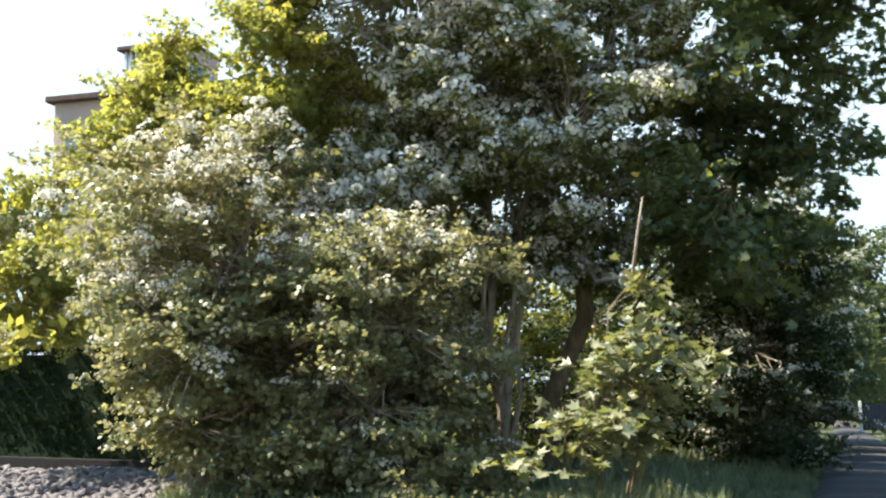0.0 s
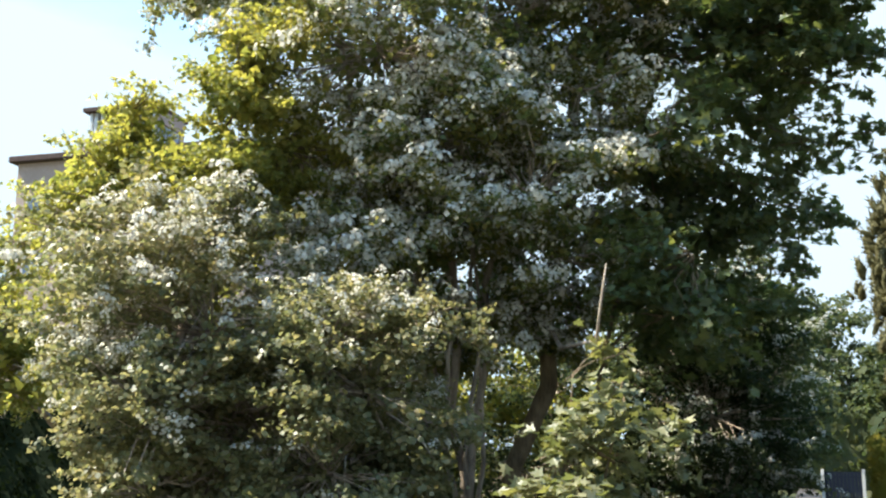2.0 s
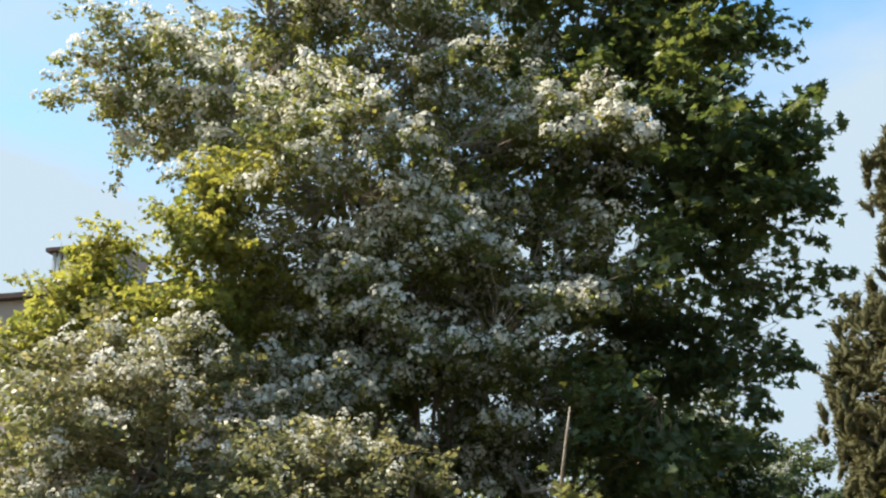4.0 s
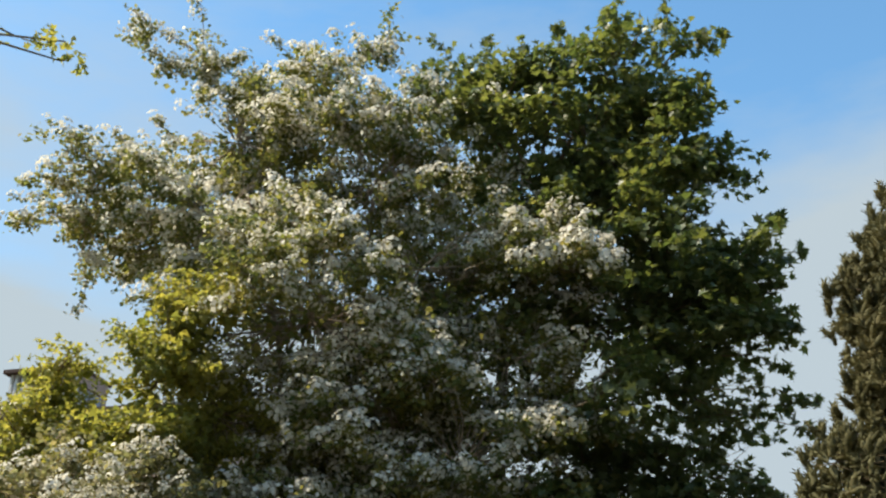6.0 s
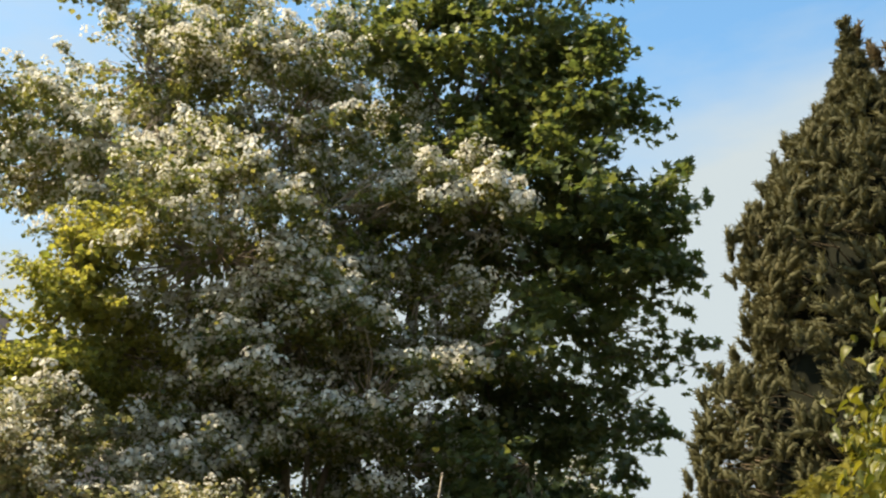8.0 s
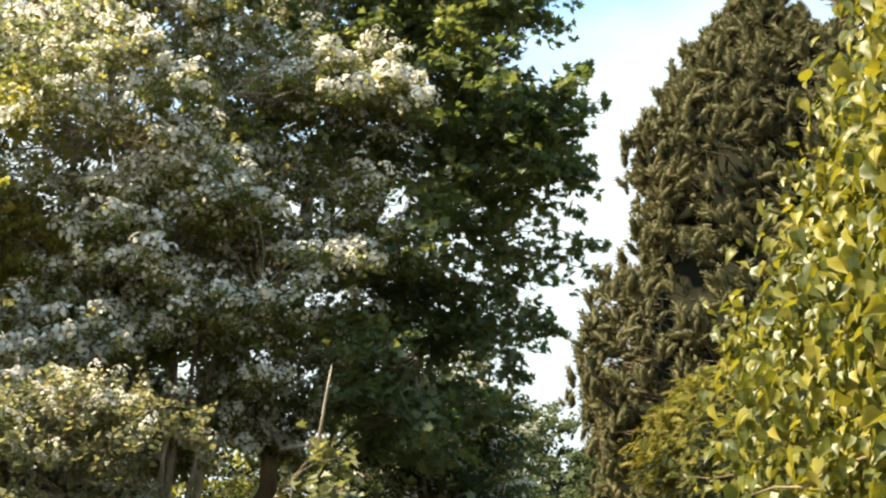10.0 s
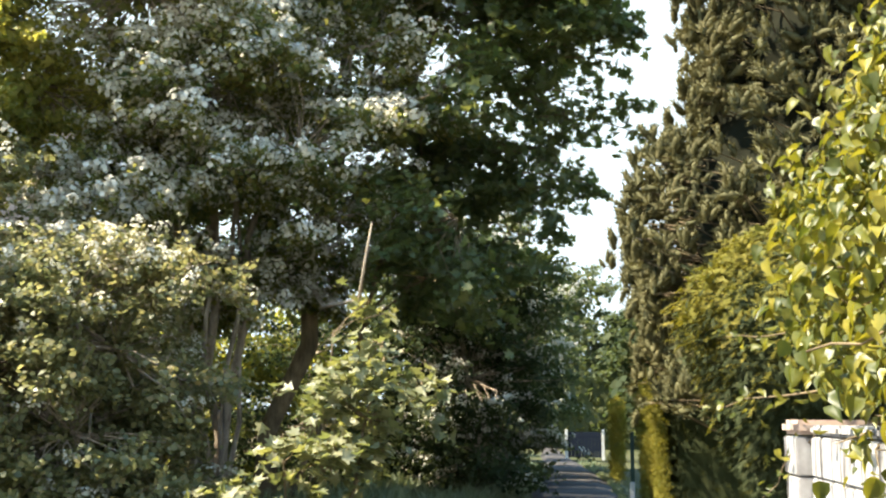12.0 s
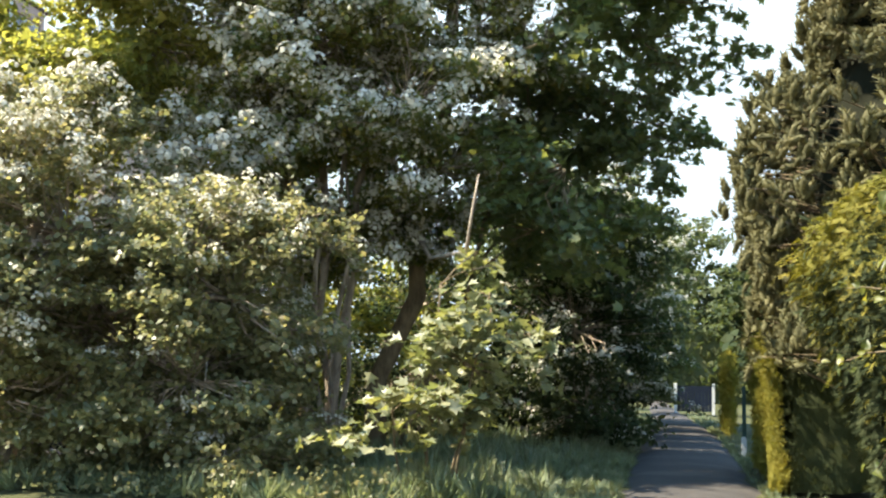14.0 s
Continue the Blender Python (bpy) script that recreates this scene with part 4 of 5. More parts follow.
# ---- the thicket along the lane ----
def thicket():
    shrubs = [
        ((-2.9, 24.6, 0), [(-2.2, 24.9, 4.2, 1.32, 1.32), (-2.8, 23.8, 2.5, 1.39, 1.64), (-2.4, 23.0, 0.9, 1.2, 0.9), (-2.1, 23.9, 5.0, 1.0, 0.8), (-2.9, 22.8, 3.8, 1.2, 1.0)], 0.05),
        ((-4.4, 25.2, 0), [(-3.8, 24.7, 3.3, 1.3, 1.7), (-4.6, 25.4, 1.6, 1.3, 1.4), (-4.2, 25.6, 5.2, 1.2, 1.1)], 0.1),
        ((-2.9, 29.6, 0), [(-2.2, 29.9, 3.8, 1.2, 1.5), (-2.2, 27.2, 1.5, 1.0, 1.2), (-2.8, 29.2, 1.5, 1.3, 1.5), (-1.9, 26.9, 5.6, 0.9, 0.9), (-1.8, 27.0, 3.4, 0.9, 1.2)], 0.55),
        ((-3.2, 35.4, 0), [(-2.3, 37.0, 3.4, 1.2, 1.7), (-2.7, 34.6, 1.8, 1.2, 1.7), (-2.6, 34.8, 4.2, 1.2, 1.2), (-1.7, 33.0, 4.7, 0.9, 1.1)], 0.6),
        ((-3.6, 43.0, 0), [(-4.0, 43.0, 2.6, 1.5, 2.2), (-3.6, 44.0, 4.8, 1.5, 1.4), (-5.4, 49.0, 2.5, 1.5, 2.4)], 0.3),
    ]
    for i, (base, lobes, bl) in enumerate(shrubs):
        far = 1 if i < 3 else 1.5
        # the first two shrubs get their deeper shade from the darkest leaf colour
        tree("hawthorn_shrub", "shaded hawthorn shrub with pale blossom along the lane", "shrub", base,
             [(0, 0, lobes[0][0], lobes[0][1], lobes[0][2] * 0.8, 0.07), (0.2, 0.2, lobes[1][0], lobes[1][1], lobes[1][2] * 0.8, 0.05)],
             lobes, int(165 * len(lobes) / far), 26, 0.22, 0.125 * far, T_HAW, DEEP_SHADE_LEAF if i < 2 else SHADE_LEAF, BARK_GREY, 30 + i, blossom=bl + 0.25, blossom_per=30,
             group="shrubs along the lane", limbs=3, floor=0.1)
    # thin growth in the shade under the big trees
    backs = [
        ((-9.5, 21.5, 0), [(-9.0, 21.0, 2.0, 1.6, 1.6), (-10.5, 20.5, 1.6, 1.6, 1.5), (-9.6, 21.4, 3.6, 1.5, 1.0)]),
        ((-6.6, 23.4, 0), [(-6.8, 23.0, 1.4, 1.5, 1.3), (-5.6, 23.2, 1.2, 1.2, 1.2), (-6.2, 23.6, 3.0, 1.4, 0.9)]),
        ((-12.2, 20.6, 0), [(-12.0, 20.2, 2.2, 1.8, 1.8), (-13.4, 20.0, 1.8, 1.4, 1.6)]),
    ]
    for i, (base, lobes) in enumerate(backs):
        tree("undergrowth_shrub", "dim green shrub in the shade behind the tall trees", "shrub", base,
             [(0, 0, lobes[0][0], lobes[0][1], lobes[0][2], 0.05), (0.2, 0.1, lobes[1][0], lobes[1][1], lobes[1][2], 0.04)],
             lobes, 230, 26, 0.24, 0.11, T_BROAD, DEEP_SHADE_LEAF, BARK_GREY, 50 + i, group="undergrowth shrubs", limbs=3, floor=0.1)


thicket()


def back_row():
    """Green growth that closes the view behind the stems."""
    for i, (x, y, h) in enumerate([(-16.5, 25, 5.6), (-13.5, 27, 5.2), (-10.6, 28, 4.6), (-7.8, 29, 4.8), (-5.2, 30, 5.6), (-4.4, 34, 6.6)]):
        lobes = [(x, y, h * 0.80, 1.9, h * 0.2), (x - 0.8, y + 0.4, h * 0.5, 1.9, h * 0.3), (x + 0.9, y - 0.3, h * 0.45, 1.8, h * 0.3),
                 (x, y - 0.4, h * 0.2, 2.0, h * 0.22)]
        # yellow leaves make two shrubs look sunlit, darker ones make the rest look shaded
        tree("back_shrub", "shrub closing the view behind the stems, lit and shaded by leaf colour", "shrub", (x, y, 0),
             [(0, 0, x, y, h * 0.7, 0.06), (0.3, 0.1, x + 0.6, y, h * 0.6, 0.05)], lobes, 520, 22, 0.22, 0.15, T_BROAD,
             YELLOW_LEAF if i in (2, 3) else SHADE_LEAF if i == 0 else DEEP_SHADE_LEAF, BARK_GREY, 150 + i, group="shrubs behind the stems", limbs=3, floor=0.1, twigs=0.2, filler=60)


back_row()

# a tree that stands to the left, one branch of which hangs into view
tree("roadside_tree", "leafy roadside tree with one branch hanging in", "tree", (-14.2, 3.4, 0.0),
     [(0, 0, -13.0, 5.0, 9.3, 0.17)],
     [(-9.0, 10.7, 11.1, 0.30, 0.16), (-9.5, 10.3, 11.0, 0.42, 0.18), (-10.2, 9.8, 11.0, 0.6, 0.28), (-9.0, 10.7, 10.75, 0.2, 0.1),
      (-11.4, 8.2, 10.8, 0.7, 0.4), (-13.2, 5.0, 10.6, 1.5, 1.2), (-14.2, 4.2, 9.0, 1.5, 1.0)],
     420, 9, 0.12, 0.12, T_FIELD, YELLOW_LEAF, BARK_BROWN, 17, blossom=0.12, limbs=7, sprays_per=3, bough_length=0.25, bough_spread=0.1)


def shade_trees():
    # added tree, hidden by the hawthorn, that keeps sun off the shrubs behind
    for i, (x, y) in enumerate([(-9.6, 25.0)]):
        tree("blocking_tree", "leafy tree added close behind the hawthorn to block sun and sky", "tree", (x, y, 0),
             [(0, 0, x + 0.3, y, 7.2, 0.16), (0.2, 0.2, x - 0.8, y + 0.5, 6.0, 0.09)],
             [(x, y, 8.2, 1.7, 1.2), (x - 1.0, y, 6.8, 1.8, 1.4), (x + 1.1, y + 0.2, 6.6, 1.7, 1.4), (x, y - 0.4, 5.0, 1.9, 1.2)],
             420, 22, 0.26, 0.16, T_BROAD, SHADE_LEAF, BARK_BROWN, 170 + i, limbs=5, twigs=0.2, filler=120)


shade_trees()


def far_trees():
    spots = [
        ((-1.6, 76, 0), [(-1.0, 75, 9.6, 2.4, 2.6), (-2.4, 74, 6.6, 2.6, 2.6), (0.6, 76, 6.5, 2.6, 3.0), (-0.8, 75, 4.0, 3.0, 2.2)]),
        ((-5.2, 66, 0), [(-4.4, 66, 6.6, 2.4, 2.2), (-3.2, 64, 4.2, 2.0, 2.0), (-5.8, 67, 4.4, 2.4, 2.2)]),
        ((4.5, 64, 0), [(3.4, 63, 6.2, 2.2, 2.6), (2.6, 61, 3.6, 1.8, 2.2), (5.0, 64, 4.2, 2.4, 2.4)]),
        ((3.8, 46, 0), [(2.8, 46, 4.6, 1.6, 2.0), (2.4, 45, 2.6, 1.2, 1.8), (4.0, 47, 3.4, 1.8, 2.0)]),
    ]
    for i, (base, lobes) in enumerate(spots):
        # the nearest tree is shaded by its leaf colour
        tree("far_tree", "rounded green tree at the end of the lane", "tree", base,
             [(0, 0, lobes[0][0], lobes[0][1], lobes[0][2] * 0.8, 0.16)], lobes, 420, 22, 0.36, 0.26, T_BROAD,
             DEEP_SHADE_LEAF if i == 3 else SHADE_LEAF, BARK_BROWN, 70 + i, group="trees at the lane's end", limbs=4, twigs=0, filler=160, filler_size=0.5)


far_trees()


# ---- the left side: dark hedge, stone bed, house ----
def hedge_box(name, label, x0, x1, y0, y1, top, count, size, mat, template, seed, lean=0.0, category="hedge"):
    """A clipped hedge: a woody core, and sprays all over its faces."""
    rng = np.random.default_rng(seed)
    root = thing(name, label, category, ((x0 + x1) / 2, (y0 + y1) / 2, 0))
    bm = bmesh.new()
    bmesh.ops.create_cube(bm, size=1)
    for v in bm.verts:
        k = 0.86
        v.co.x = (x0 + x1) / 2 + v.co.x * (x1 - x0) * k
        v.co.y = (y0 + y1) / 2 + v.co.y * (y1 - y0) * k
        v.co.z = top * 0.46 + v.co.z * top * 0.92
    bmesh.ops.subdivide_edges(bm, edges=bm.edges, cuts=6, use_grid_fill=True)
    for v in bm.verts:
        v.co += Vector(noise.noise_vector(v.co * 1.7)) * 0.10
        v.co.z = max(v.co.z, 0.0)
    part("core", bm, mat, root, "dense inside of the hedge")
    w = np.array([(y1 - y0) * top, (y1 - y0) * top, (x1 - x0) * top, (x1 - x0) * top, (x1 - x0) * (y1 - y0)])
    side = rng.choice(5, size=count, p=w / w.sum())
    u, v = rng.random(count), rng.random(count)
    x = np.where(side == 0, x0, np.where(side == 1, x1, x0 + u * (x1 - x0)))
    y = np.where(side == 2, y0, np.where(side == 3, y1, y0 + np.where(side < 2, u, v) * (y1 - y0)))
    z = np.where(side == 4, top, v * top)
    n = np.array([(-1, 0, 0), (1, 0, 0), (0, -1, 0), (0, 1, 0), (0, 0, 1)], float)[side]
    p = np.stack([x, y, z], axis=1)
    p += np.array([noise.noise_vector(Vector(q) * 1.3) for q in p]) * 0.16 - n * rng.random((count, 1)) * 0.14
    p[:, 0] += lean * p[:, 2]
    p[:, 2] = np.maximum(p[:, 2], 0.04)
    way = n * 0.8 + np.array([0, 0, 0.75]) + rng.normal(size=p.shape) * 0.4
    face = unit(np.cross(way, rng.normal(size=p.shape)))
    link_mesh("foliage", scatter(*template, p, face, size * rng.uniform(0.6, 1.3, count), rng, "foliage", droop=unit(way)), mat, root)
    settle(root)
    return root


hedge_box("dark_hedge", "tall dark green hedge in deep shade behind the stones", -23.0, -12.6, 19.0, 20.4, 2.6, 8500, 0.11, HEDGE_SHADE_LEAF, T_BROAD, 80)


def lit_shrubs():
    for i, (base, lobes) in enumerate([
            ((-18.6, 21.4, 0), [(-18.6, 20.9, 3.7, 1.7, 0.9), (-17.2, 21.2, 3.4, 1.2, 0.8), (-18.4, 21.6, 1.8, 1.8, 1.4)]),
            ((-15.4, 22.0, 0), [(-15.4, 21.6, 3.6, 1.5, 0.9), (-14.2, 22.0, 4.2, 1.3, 1.0), (-15.2, 22.2, 1.8, 1.6, 1.3)])]):
        tree("yellow_shrub", "yellowish sunlit shrub rising behind the dark hedge", "shrub", base,
             [(0, 0, lobes[0][0], lobes[0][1], 3.0, 0.05), (0.3, 0, lobes[1][0], lobes[1][1], 3.0, 0.04)],
             lobes, 260, 26, 0.22, 0.11, T_BROAD, YELLOW_LEAF, BARK_GREY, 90 + i, group="yellow shrubs", limbs=3)


lit_shrubs()


def stone_bed():
    rng = np.random.default_rng(21)
    bed = thing("stone_bed", "bed of pale broken stones edged by a near-black shadow strip", "stone bed", (-14.5, 15.5, 0))
    shapes = []
    for k in range(6):
        bm = bmesh.new()
        bmesh.ops.create_icosphere(bm, subdivisions=1, radius=1)
        for v in bm.verts:
            v.co *= rng.uniform(0.7, 1.2)
            v.co.z *= 0.6
        me = bpy.data.meshes.new("stone")
        bm.to_mesh(me)
        bm.free()
        me.materials.append(STONE)
        shapes.append(me)

    def height(x, y):
        return 0.03 + 0.05 * max(0.0, min(1.0, (y - 13.2) / 3.2)) + 0.03 * math.sin(1.3 * x)

    for i in range(300):
        x, y = rng.uniform(-14.8, -10.4), rng.uniform(13.4, 16.6)
        ob = new("stone", shapes[i % 6])
        s = rng.uniform(0.06, 0.13)
        ob.matrix_world = (Matrix.Translation((x, y, height(x, y) + s * 0.2)) @ Euler(tuple(rng.uniform(-0.7, 0.7, 3) + (0, 0, rng.uniform(0, 6)))).to_matrix().to_4x4()
                           @ Matrix.Diagonal((s * rng.uniform(0.8, 1.5), s, s, 1)))
        ob.parent = bed
    bm = bmesh.new()
    bmesh.ops.create_icosphere(bm, subdivisions=1, radius=1)
    bm.verts.ensure_lookup_table()
    v = np.array([tuple(q.co) for q in bm.verts]) * rng.uniform(0.75, 1.15, size=(len(bm.verts), 1)) * np.array([1.2, 0.85, 0.6])
    f = np.array([[q.index for q in fa.verts] for fa in bm.faces])
    bm.free()
    n = 2300
    xy = np.stack([rng.uniform(-19, -9.9, n), rng.uniform(12.4, 17.0, n)], axis=1)
    p = np.array([(x, y, height(x, y) - 0.02) for x, y in xy])
    rest = link_mesh("rubble", scatter(v, f, p, np.array([0, 0, 1.0]) + rng.normal(size=(n, 3)) * 0.35, rng.uniform(0.05, 0.11, n), rng, "rubble"), STONE, bed)
    rest["kind"] = "stuff"
    link_mesh("fill", grid_sheet("fill", -19.2, -9.9, 12.4, 17.1, 24, 12, lambda x, y: height(x, y) - 0.07), STONE, bed)
    # a low dark bar takes the place of the shadow below the hedge
    bm = bmesh.new()
    bmesh.ops.create_cube(bm, size=1)
    for q in bm.verts:
        q.co = Vector((-15.5 + q.co.x * 9.0, 17.35 + q.co.y * 0.25, 0.08 + q.co.z * 0.34))
    bmesh.ops.bevel(bm, geom=bm.edges, offset=0.02, segments=2, affect="EDGES")
    part("shadow_strip", bm, FOOT_SHADOW, bed, "near-black strip standing for the shadow at the hedge's foot")
    settle(bed)


stone_bed()


def box_bm(x0, x1, y0, y1, z0, z1, bevel=0.0):
    bm = bmesh.new()
    bmesh.ops.create_cube(bm, size=1)
    for v in bm.verts:
        v.co = Vector(((x0 + x1) / 2 + v.co.x * (x1 - x0), (y0 + y1) / 2 + v.co.y * (y1 - y0), (z0 + z1) / 2 + v.co.z * (z1 - z0)))
    if bevel:
        bmesh.ops.bevel(bm, geom=bm.edges, offset=bevel, segments=2, affect="EDGES")
    return bm


def house():
    """A tall plastered house; the roof storey with its open loggia shows above the trees."""
    root = thing("apartment_house", "pinkish plastered house with an open roof loggia beyond the trees", "house")
    # built round the near top corner's foot: x along the front, y away from the lane
    part("wall", box_bm(-8.45, 6.0, -0.2, 11, 0, 17.6), PLASTER, root)
    part("roof", box_bm(-8.85, 6.4, -0.6, 11.4, 17.6, 17.95, 0.05), ROOFING, root, "brown flat roof with a projecting edge")
    part("roof_storey", box_bm(-3.1, -1.2, 0.3, 2.9, 17.95, 20.25), PLASTER, root)
    part("back_wall", box_bm(-1.15, 0.0, 2.6, 2.95, 17.95, 20.25), PLASTER, root)
    part("lintel", box_bm(-0.25, 0.02, 0.05, 2.55, 19.5, 20.25), PLASTER, root, "pinkish band under the roof")
    part("loggia_roof", box_bm(-4.5, 0.05, -0.3, 3.3, 20.26, 20.5, 0.03), ROOFING, root, "thin brown flat roof")
    for x in (-4.1, -3.8, -3.45, -0.95, -0.2):
        part("column", box_bm(x - 0.09, x + 0.09, 0.0, 0.18, 17.95, 20.26, 0.015), PALE_PAINT, root, "slim pale column")
    part("parapet", box_bm(-4.7, -3.2, -0.1, 0.0, 17.95, 18.75, 0.02), PLASTER, root)
    for y in (0.35, 1.1, 1.85):
        win = part("window", box_bm(-0.16, -0.06, y, y + 0.66, 18.0, 19.45, 0.02), PALE_PAINT, root, "bluish window in a pale frame")
        part("pane", box_bm(-0.05, -0.035, y + 0.07, y + 0.59, 18.08, 19.38), GLASS, win)
    for i in range(4):
        for z in (14.2, 11.2, 8.2, 5.2):
            x = -7.7 + i * 3.5
            win = part("window", box_bm(x, x + 1.3, -0.28, -0.19, z, z + 1.5, 0.02), PALE_PAINT, root)
            part("pane", box_bm(x + 0.1, x + 1.2, -0.30, -0.285, z + 0.1, z + 1.4), GLASS, win)
    root.matrix_world = pose(-34.25, 46.8, 0, 0, 0, 5)


house()


# ---- the right side: wall, climber, hedges, conifers ----
def white_wall():
    """A wall of painted blocks along the lane, with a pier at its far end."""
    rng = np.random.default_rng(31)
    w = thing("wall_east", "white painted block wall with dirty joints beside the lane", "wall", (1.1, 1.5, 0), kind="structure")
    part("core", box_bm(1.02, 1.20, -5.0, 5.40, -0.1, 1.52), MORTAR, w)
    shapes = {}

    def block(x0, y0, z0, dx, dy, dz):
        key = (round(dx, 2), round(dy, 2), round(dz, 2))
        if key not in shapes:
            bm = box_bm(-dx / 2, dx / 2, -dy / 2, dy / 2, -dz / 2, dz / 2, 0.007)
            me = bpy.data.meshes.new("block")
            bm.to_mesh(me)
            bm.free()
            me.materials.append(WHITE_WALL)
            shapes[key] = me
        ob = new("block", shapes[key])
        ob.location = (x0 + rng.normal() * 0.002, y0, z0)
        ob.rotation_euler = (rng.normal() * 0.004, 0, rng.normal() * 0.004)
        ob.parent = w
    for row in range(8):
        z = 0.1 + row * 0.19
        y = 5.36 - (0.2 if row % 2 else 0.0)
        if row % 2:
            block(1.01, 5.262, z, 0.035, 0.188, 0.183)
        while y > -4.8:
            block(1.01, y - 0.2, z, 0.035, 0.392, 0.183)
            y -= 0.40
    for row in range(8):
        block(1.10, 5.54, 0.1 + row * 0.19, 0.34, 0.32, 0.183)
    part("coping", box_bm(0.985, 1.24, -5.0, 5.34, 1.53, 1.575, 0.012), WHITE_WALL, w, "white painted coping")
    part("pier_cap", box_bm(0.92, 1.30, 5.36, 5.72, 1.53, 1.60, 0.02), PLASTER, w, "pinkish grey cap stone")
    settle(w)


white_wall()


def climber():
    rng = np.random.default_rng(41)
    root = thing("ivy", "sunlit yellow-green ivy mounded over the white wall", "climbing plant", (1.3, 4.0, 0))
    # woody stems over the wall
    for k in range(7):
        y = 1.0 + k * 0.75
        part("stem", tube(limb_path((1.45, y, 0.0), (1.5, y + rng.uniform(-0.4, 0.6), rng.uniform(2.2, 3.0)), rng, 0.1, 8, 0.1),
                          [0.013 * (1 - 0.08 * i) for i in range(8)], 6), BARK_BROWN, root, smooth=True)
    lobes = [(1.23, 5.15, 2.42, 0.32, 0.42), (1.18, 5.0, 2.00, 0.32, 0.36), (1.28, 4.4, 2.60, 0.38, 0.50), (1.10, 4.2, 2.00, 0.32, 0.45),
             (1.66, 4.7, 3.30, 0.34, 0.60), (1.52, 4.0, 3.00, 0.40, 0.60), (1.62, 3.2, 3.20, 0.50, 0.70), (1.22, 3.4, 2.15, 0.34, 0.50),
             (1.08, 3.6, 1.60, 0.24, 0.42), (1.05, 4.2, 1.58, 0.20, 0.32), (1.32, 2.6, 2.50, 0.46, 0.80), (1.25, 2.5, 1.60, 0.34, 0.60),
             (1.55, 1.4, 2.50, 0.60, 0.80), (1.50, 4.7, 2.60, 0.40, 0.60)]
    spots, out, which = clump_spots(lobes, 1500, rng, 0.6, 0.95)
    open_spots = rng.random(len(spots)) < 0.3 + 0.7 * patchy(spots, 2.6, -0.3, 0.05)
    spots, out, which = spots[open_spots], out[open_spots], which[open_spots]
    base = np.repeat(spots, 26, axis=0)
    o = np.repeat(out, 26, axis=0)
    pos = base + rng.normal(size=base.shape) * 0.085
    keep = (pos[:, 2] > 1.68) | ((pos[:, 1] < 3.75) & (rng.random(len(pos)) < 0.7)) | (rng.random(len(pos)) < 0.03)
    pos, o = pos[keep], o[keep]
    pos[:, 0] = np.where(pos[:, 2] < 1.6, np.minimum(pos[:, 0], 0.97 - 0.05 * rng.random(len(pos))), pos[:, 0])
    nor = np.array([-0.35, -0.35, 0.45]) + 0.6 * o + rng.normal(size=pos.shape) * 0.75
    size = 0.051 * rng.uniform(0.5, 1.5, len(pos))
    down = np.array([-0.35, -0.2, -0.9])
    # those that hang foremost over the wall are leaves of their own
    score = -pos[:, 0] + 0.25 * np.abs(pos[:, 1] - 4.0) * -1 + rng.random(len(pos)) * 0.15
    near = np.argsort(-score)[:300]
    rest = np.setdiff1d(np.arange(len(pos)), near)
    mass = link_mesh("leaves", scatter(*T_IVY, pos[rest], nor[rest], size[rest], rng, "leaves", droop=down), IVY_LEAF, root)
    mass["kind"] = "stuff"
    wide = lobed([(0.55, 0.0), (0.35, 0.22), (0.05, 0.42), (-0.3, 0.36), (-0.46, 0.15), (-0.5, 0.0)], 0.3)
    broad = array_mesh("large_leaf", *wide)
    broad.materials.append(IVY_LEAF_ONE)
    one = array_mesh("leaf", T_IVY[0], T_IVY[1])
    one.materials.append(IVY_LEAF_ONE)
    for i in near:
        n = Vector(nor[i]).normalized()
        d = Vector(down + rng.normal(size=3) * 0.35)
        tx = (d - n * d.dot(n)).normalized()
        ty = n.cross(tx)
        s = size[i] * 1.1
        ob = new("leaf", one)
        ob.matrix_world = Matrix(((tx.x * s, ty.x * s, n.x * s, pos[i][0]), (tx.y * s, ty.y * s, n.y * s, pos[i][1]),
                                  (tx.z * s, ty.z * s, n.z * s, pos[i][2]), (0, 0, 0, 1)))
        ob.parent = root
    seg = []
    lo = np.array(lobes)
    for i in np.flatnonzero(rng.random(len(spots)) < 0.5):
        c = lo[which[i], :3]
        seg.append((c + (spots[i] - c) * 0.2, spots[i], rng.uniform(0.003, 0.008)))
    link_mesh("branchwork", strokes(seg, rng, "branchwork"), BARK_BROWN, root)["kind"] = "stuff"
    # loose shoots that reach out past the pier
    for a, b, sag in (((1.1, 5.0, 1.75), (0.62, 5.9, 1.66), 0.1), ((1.05, 5.2, 1.55), (0.82, 6.0, 1.12), 0.5), ((1.0, 4.9, 2.0), (0.62, 5.5, 2.0), 0.0)):
        p = limb_path(a, b, rng, sag, 9, 0.15)
        part("shoot", tube(p, [0.006 * (1 - 0.08 * i) for i in range(9)], 5), BARK_BROWN, root, smooth=True)
        pts = np.repeat(np.array(p[3:]), 3, axis=0)
        pts = pts + rng.normal(size=pts.shape) * 0.03
        link_mesh("shoot_leaves", scatter(*T_IVY, pts, rng.normal(size=pts.shape) * 0.5 + np.array([-0.5, -0.4, 0.5]),
                                          rng.uniform(0.03, 0.06, len(pts)), rng, "shoot_leaves"), IVY_LEAF, root)
    # a near twig with large leaves
    p = limb_path((1.25, 3.2, 1.98), (0.62, 3.5, 1.80), rng, -0.05, 9, 0.06)
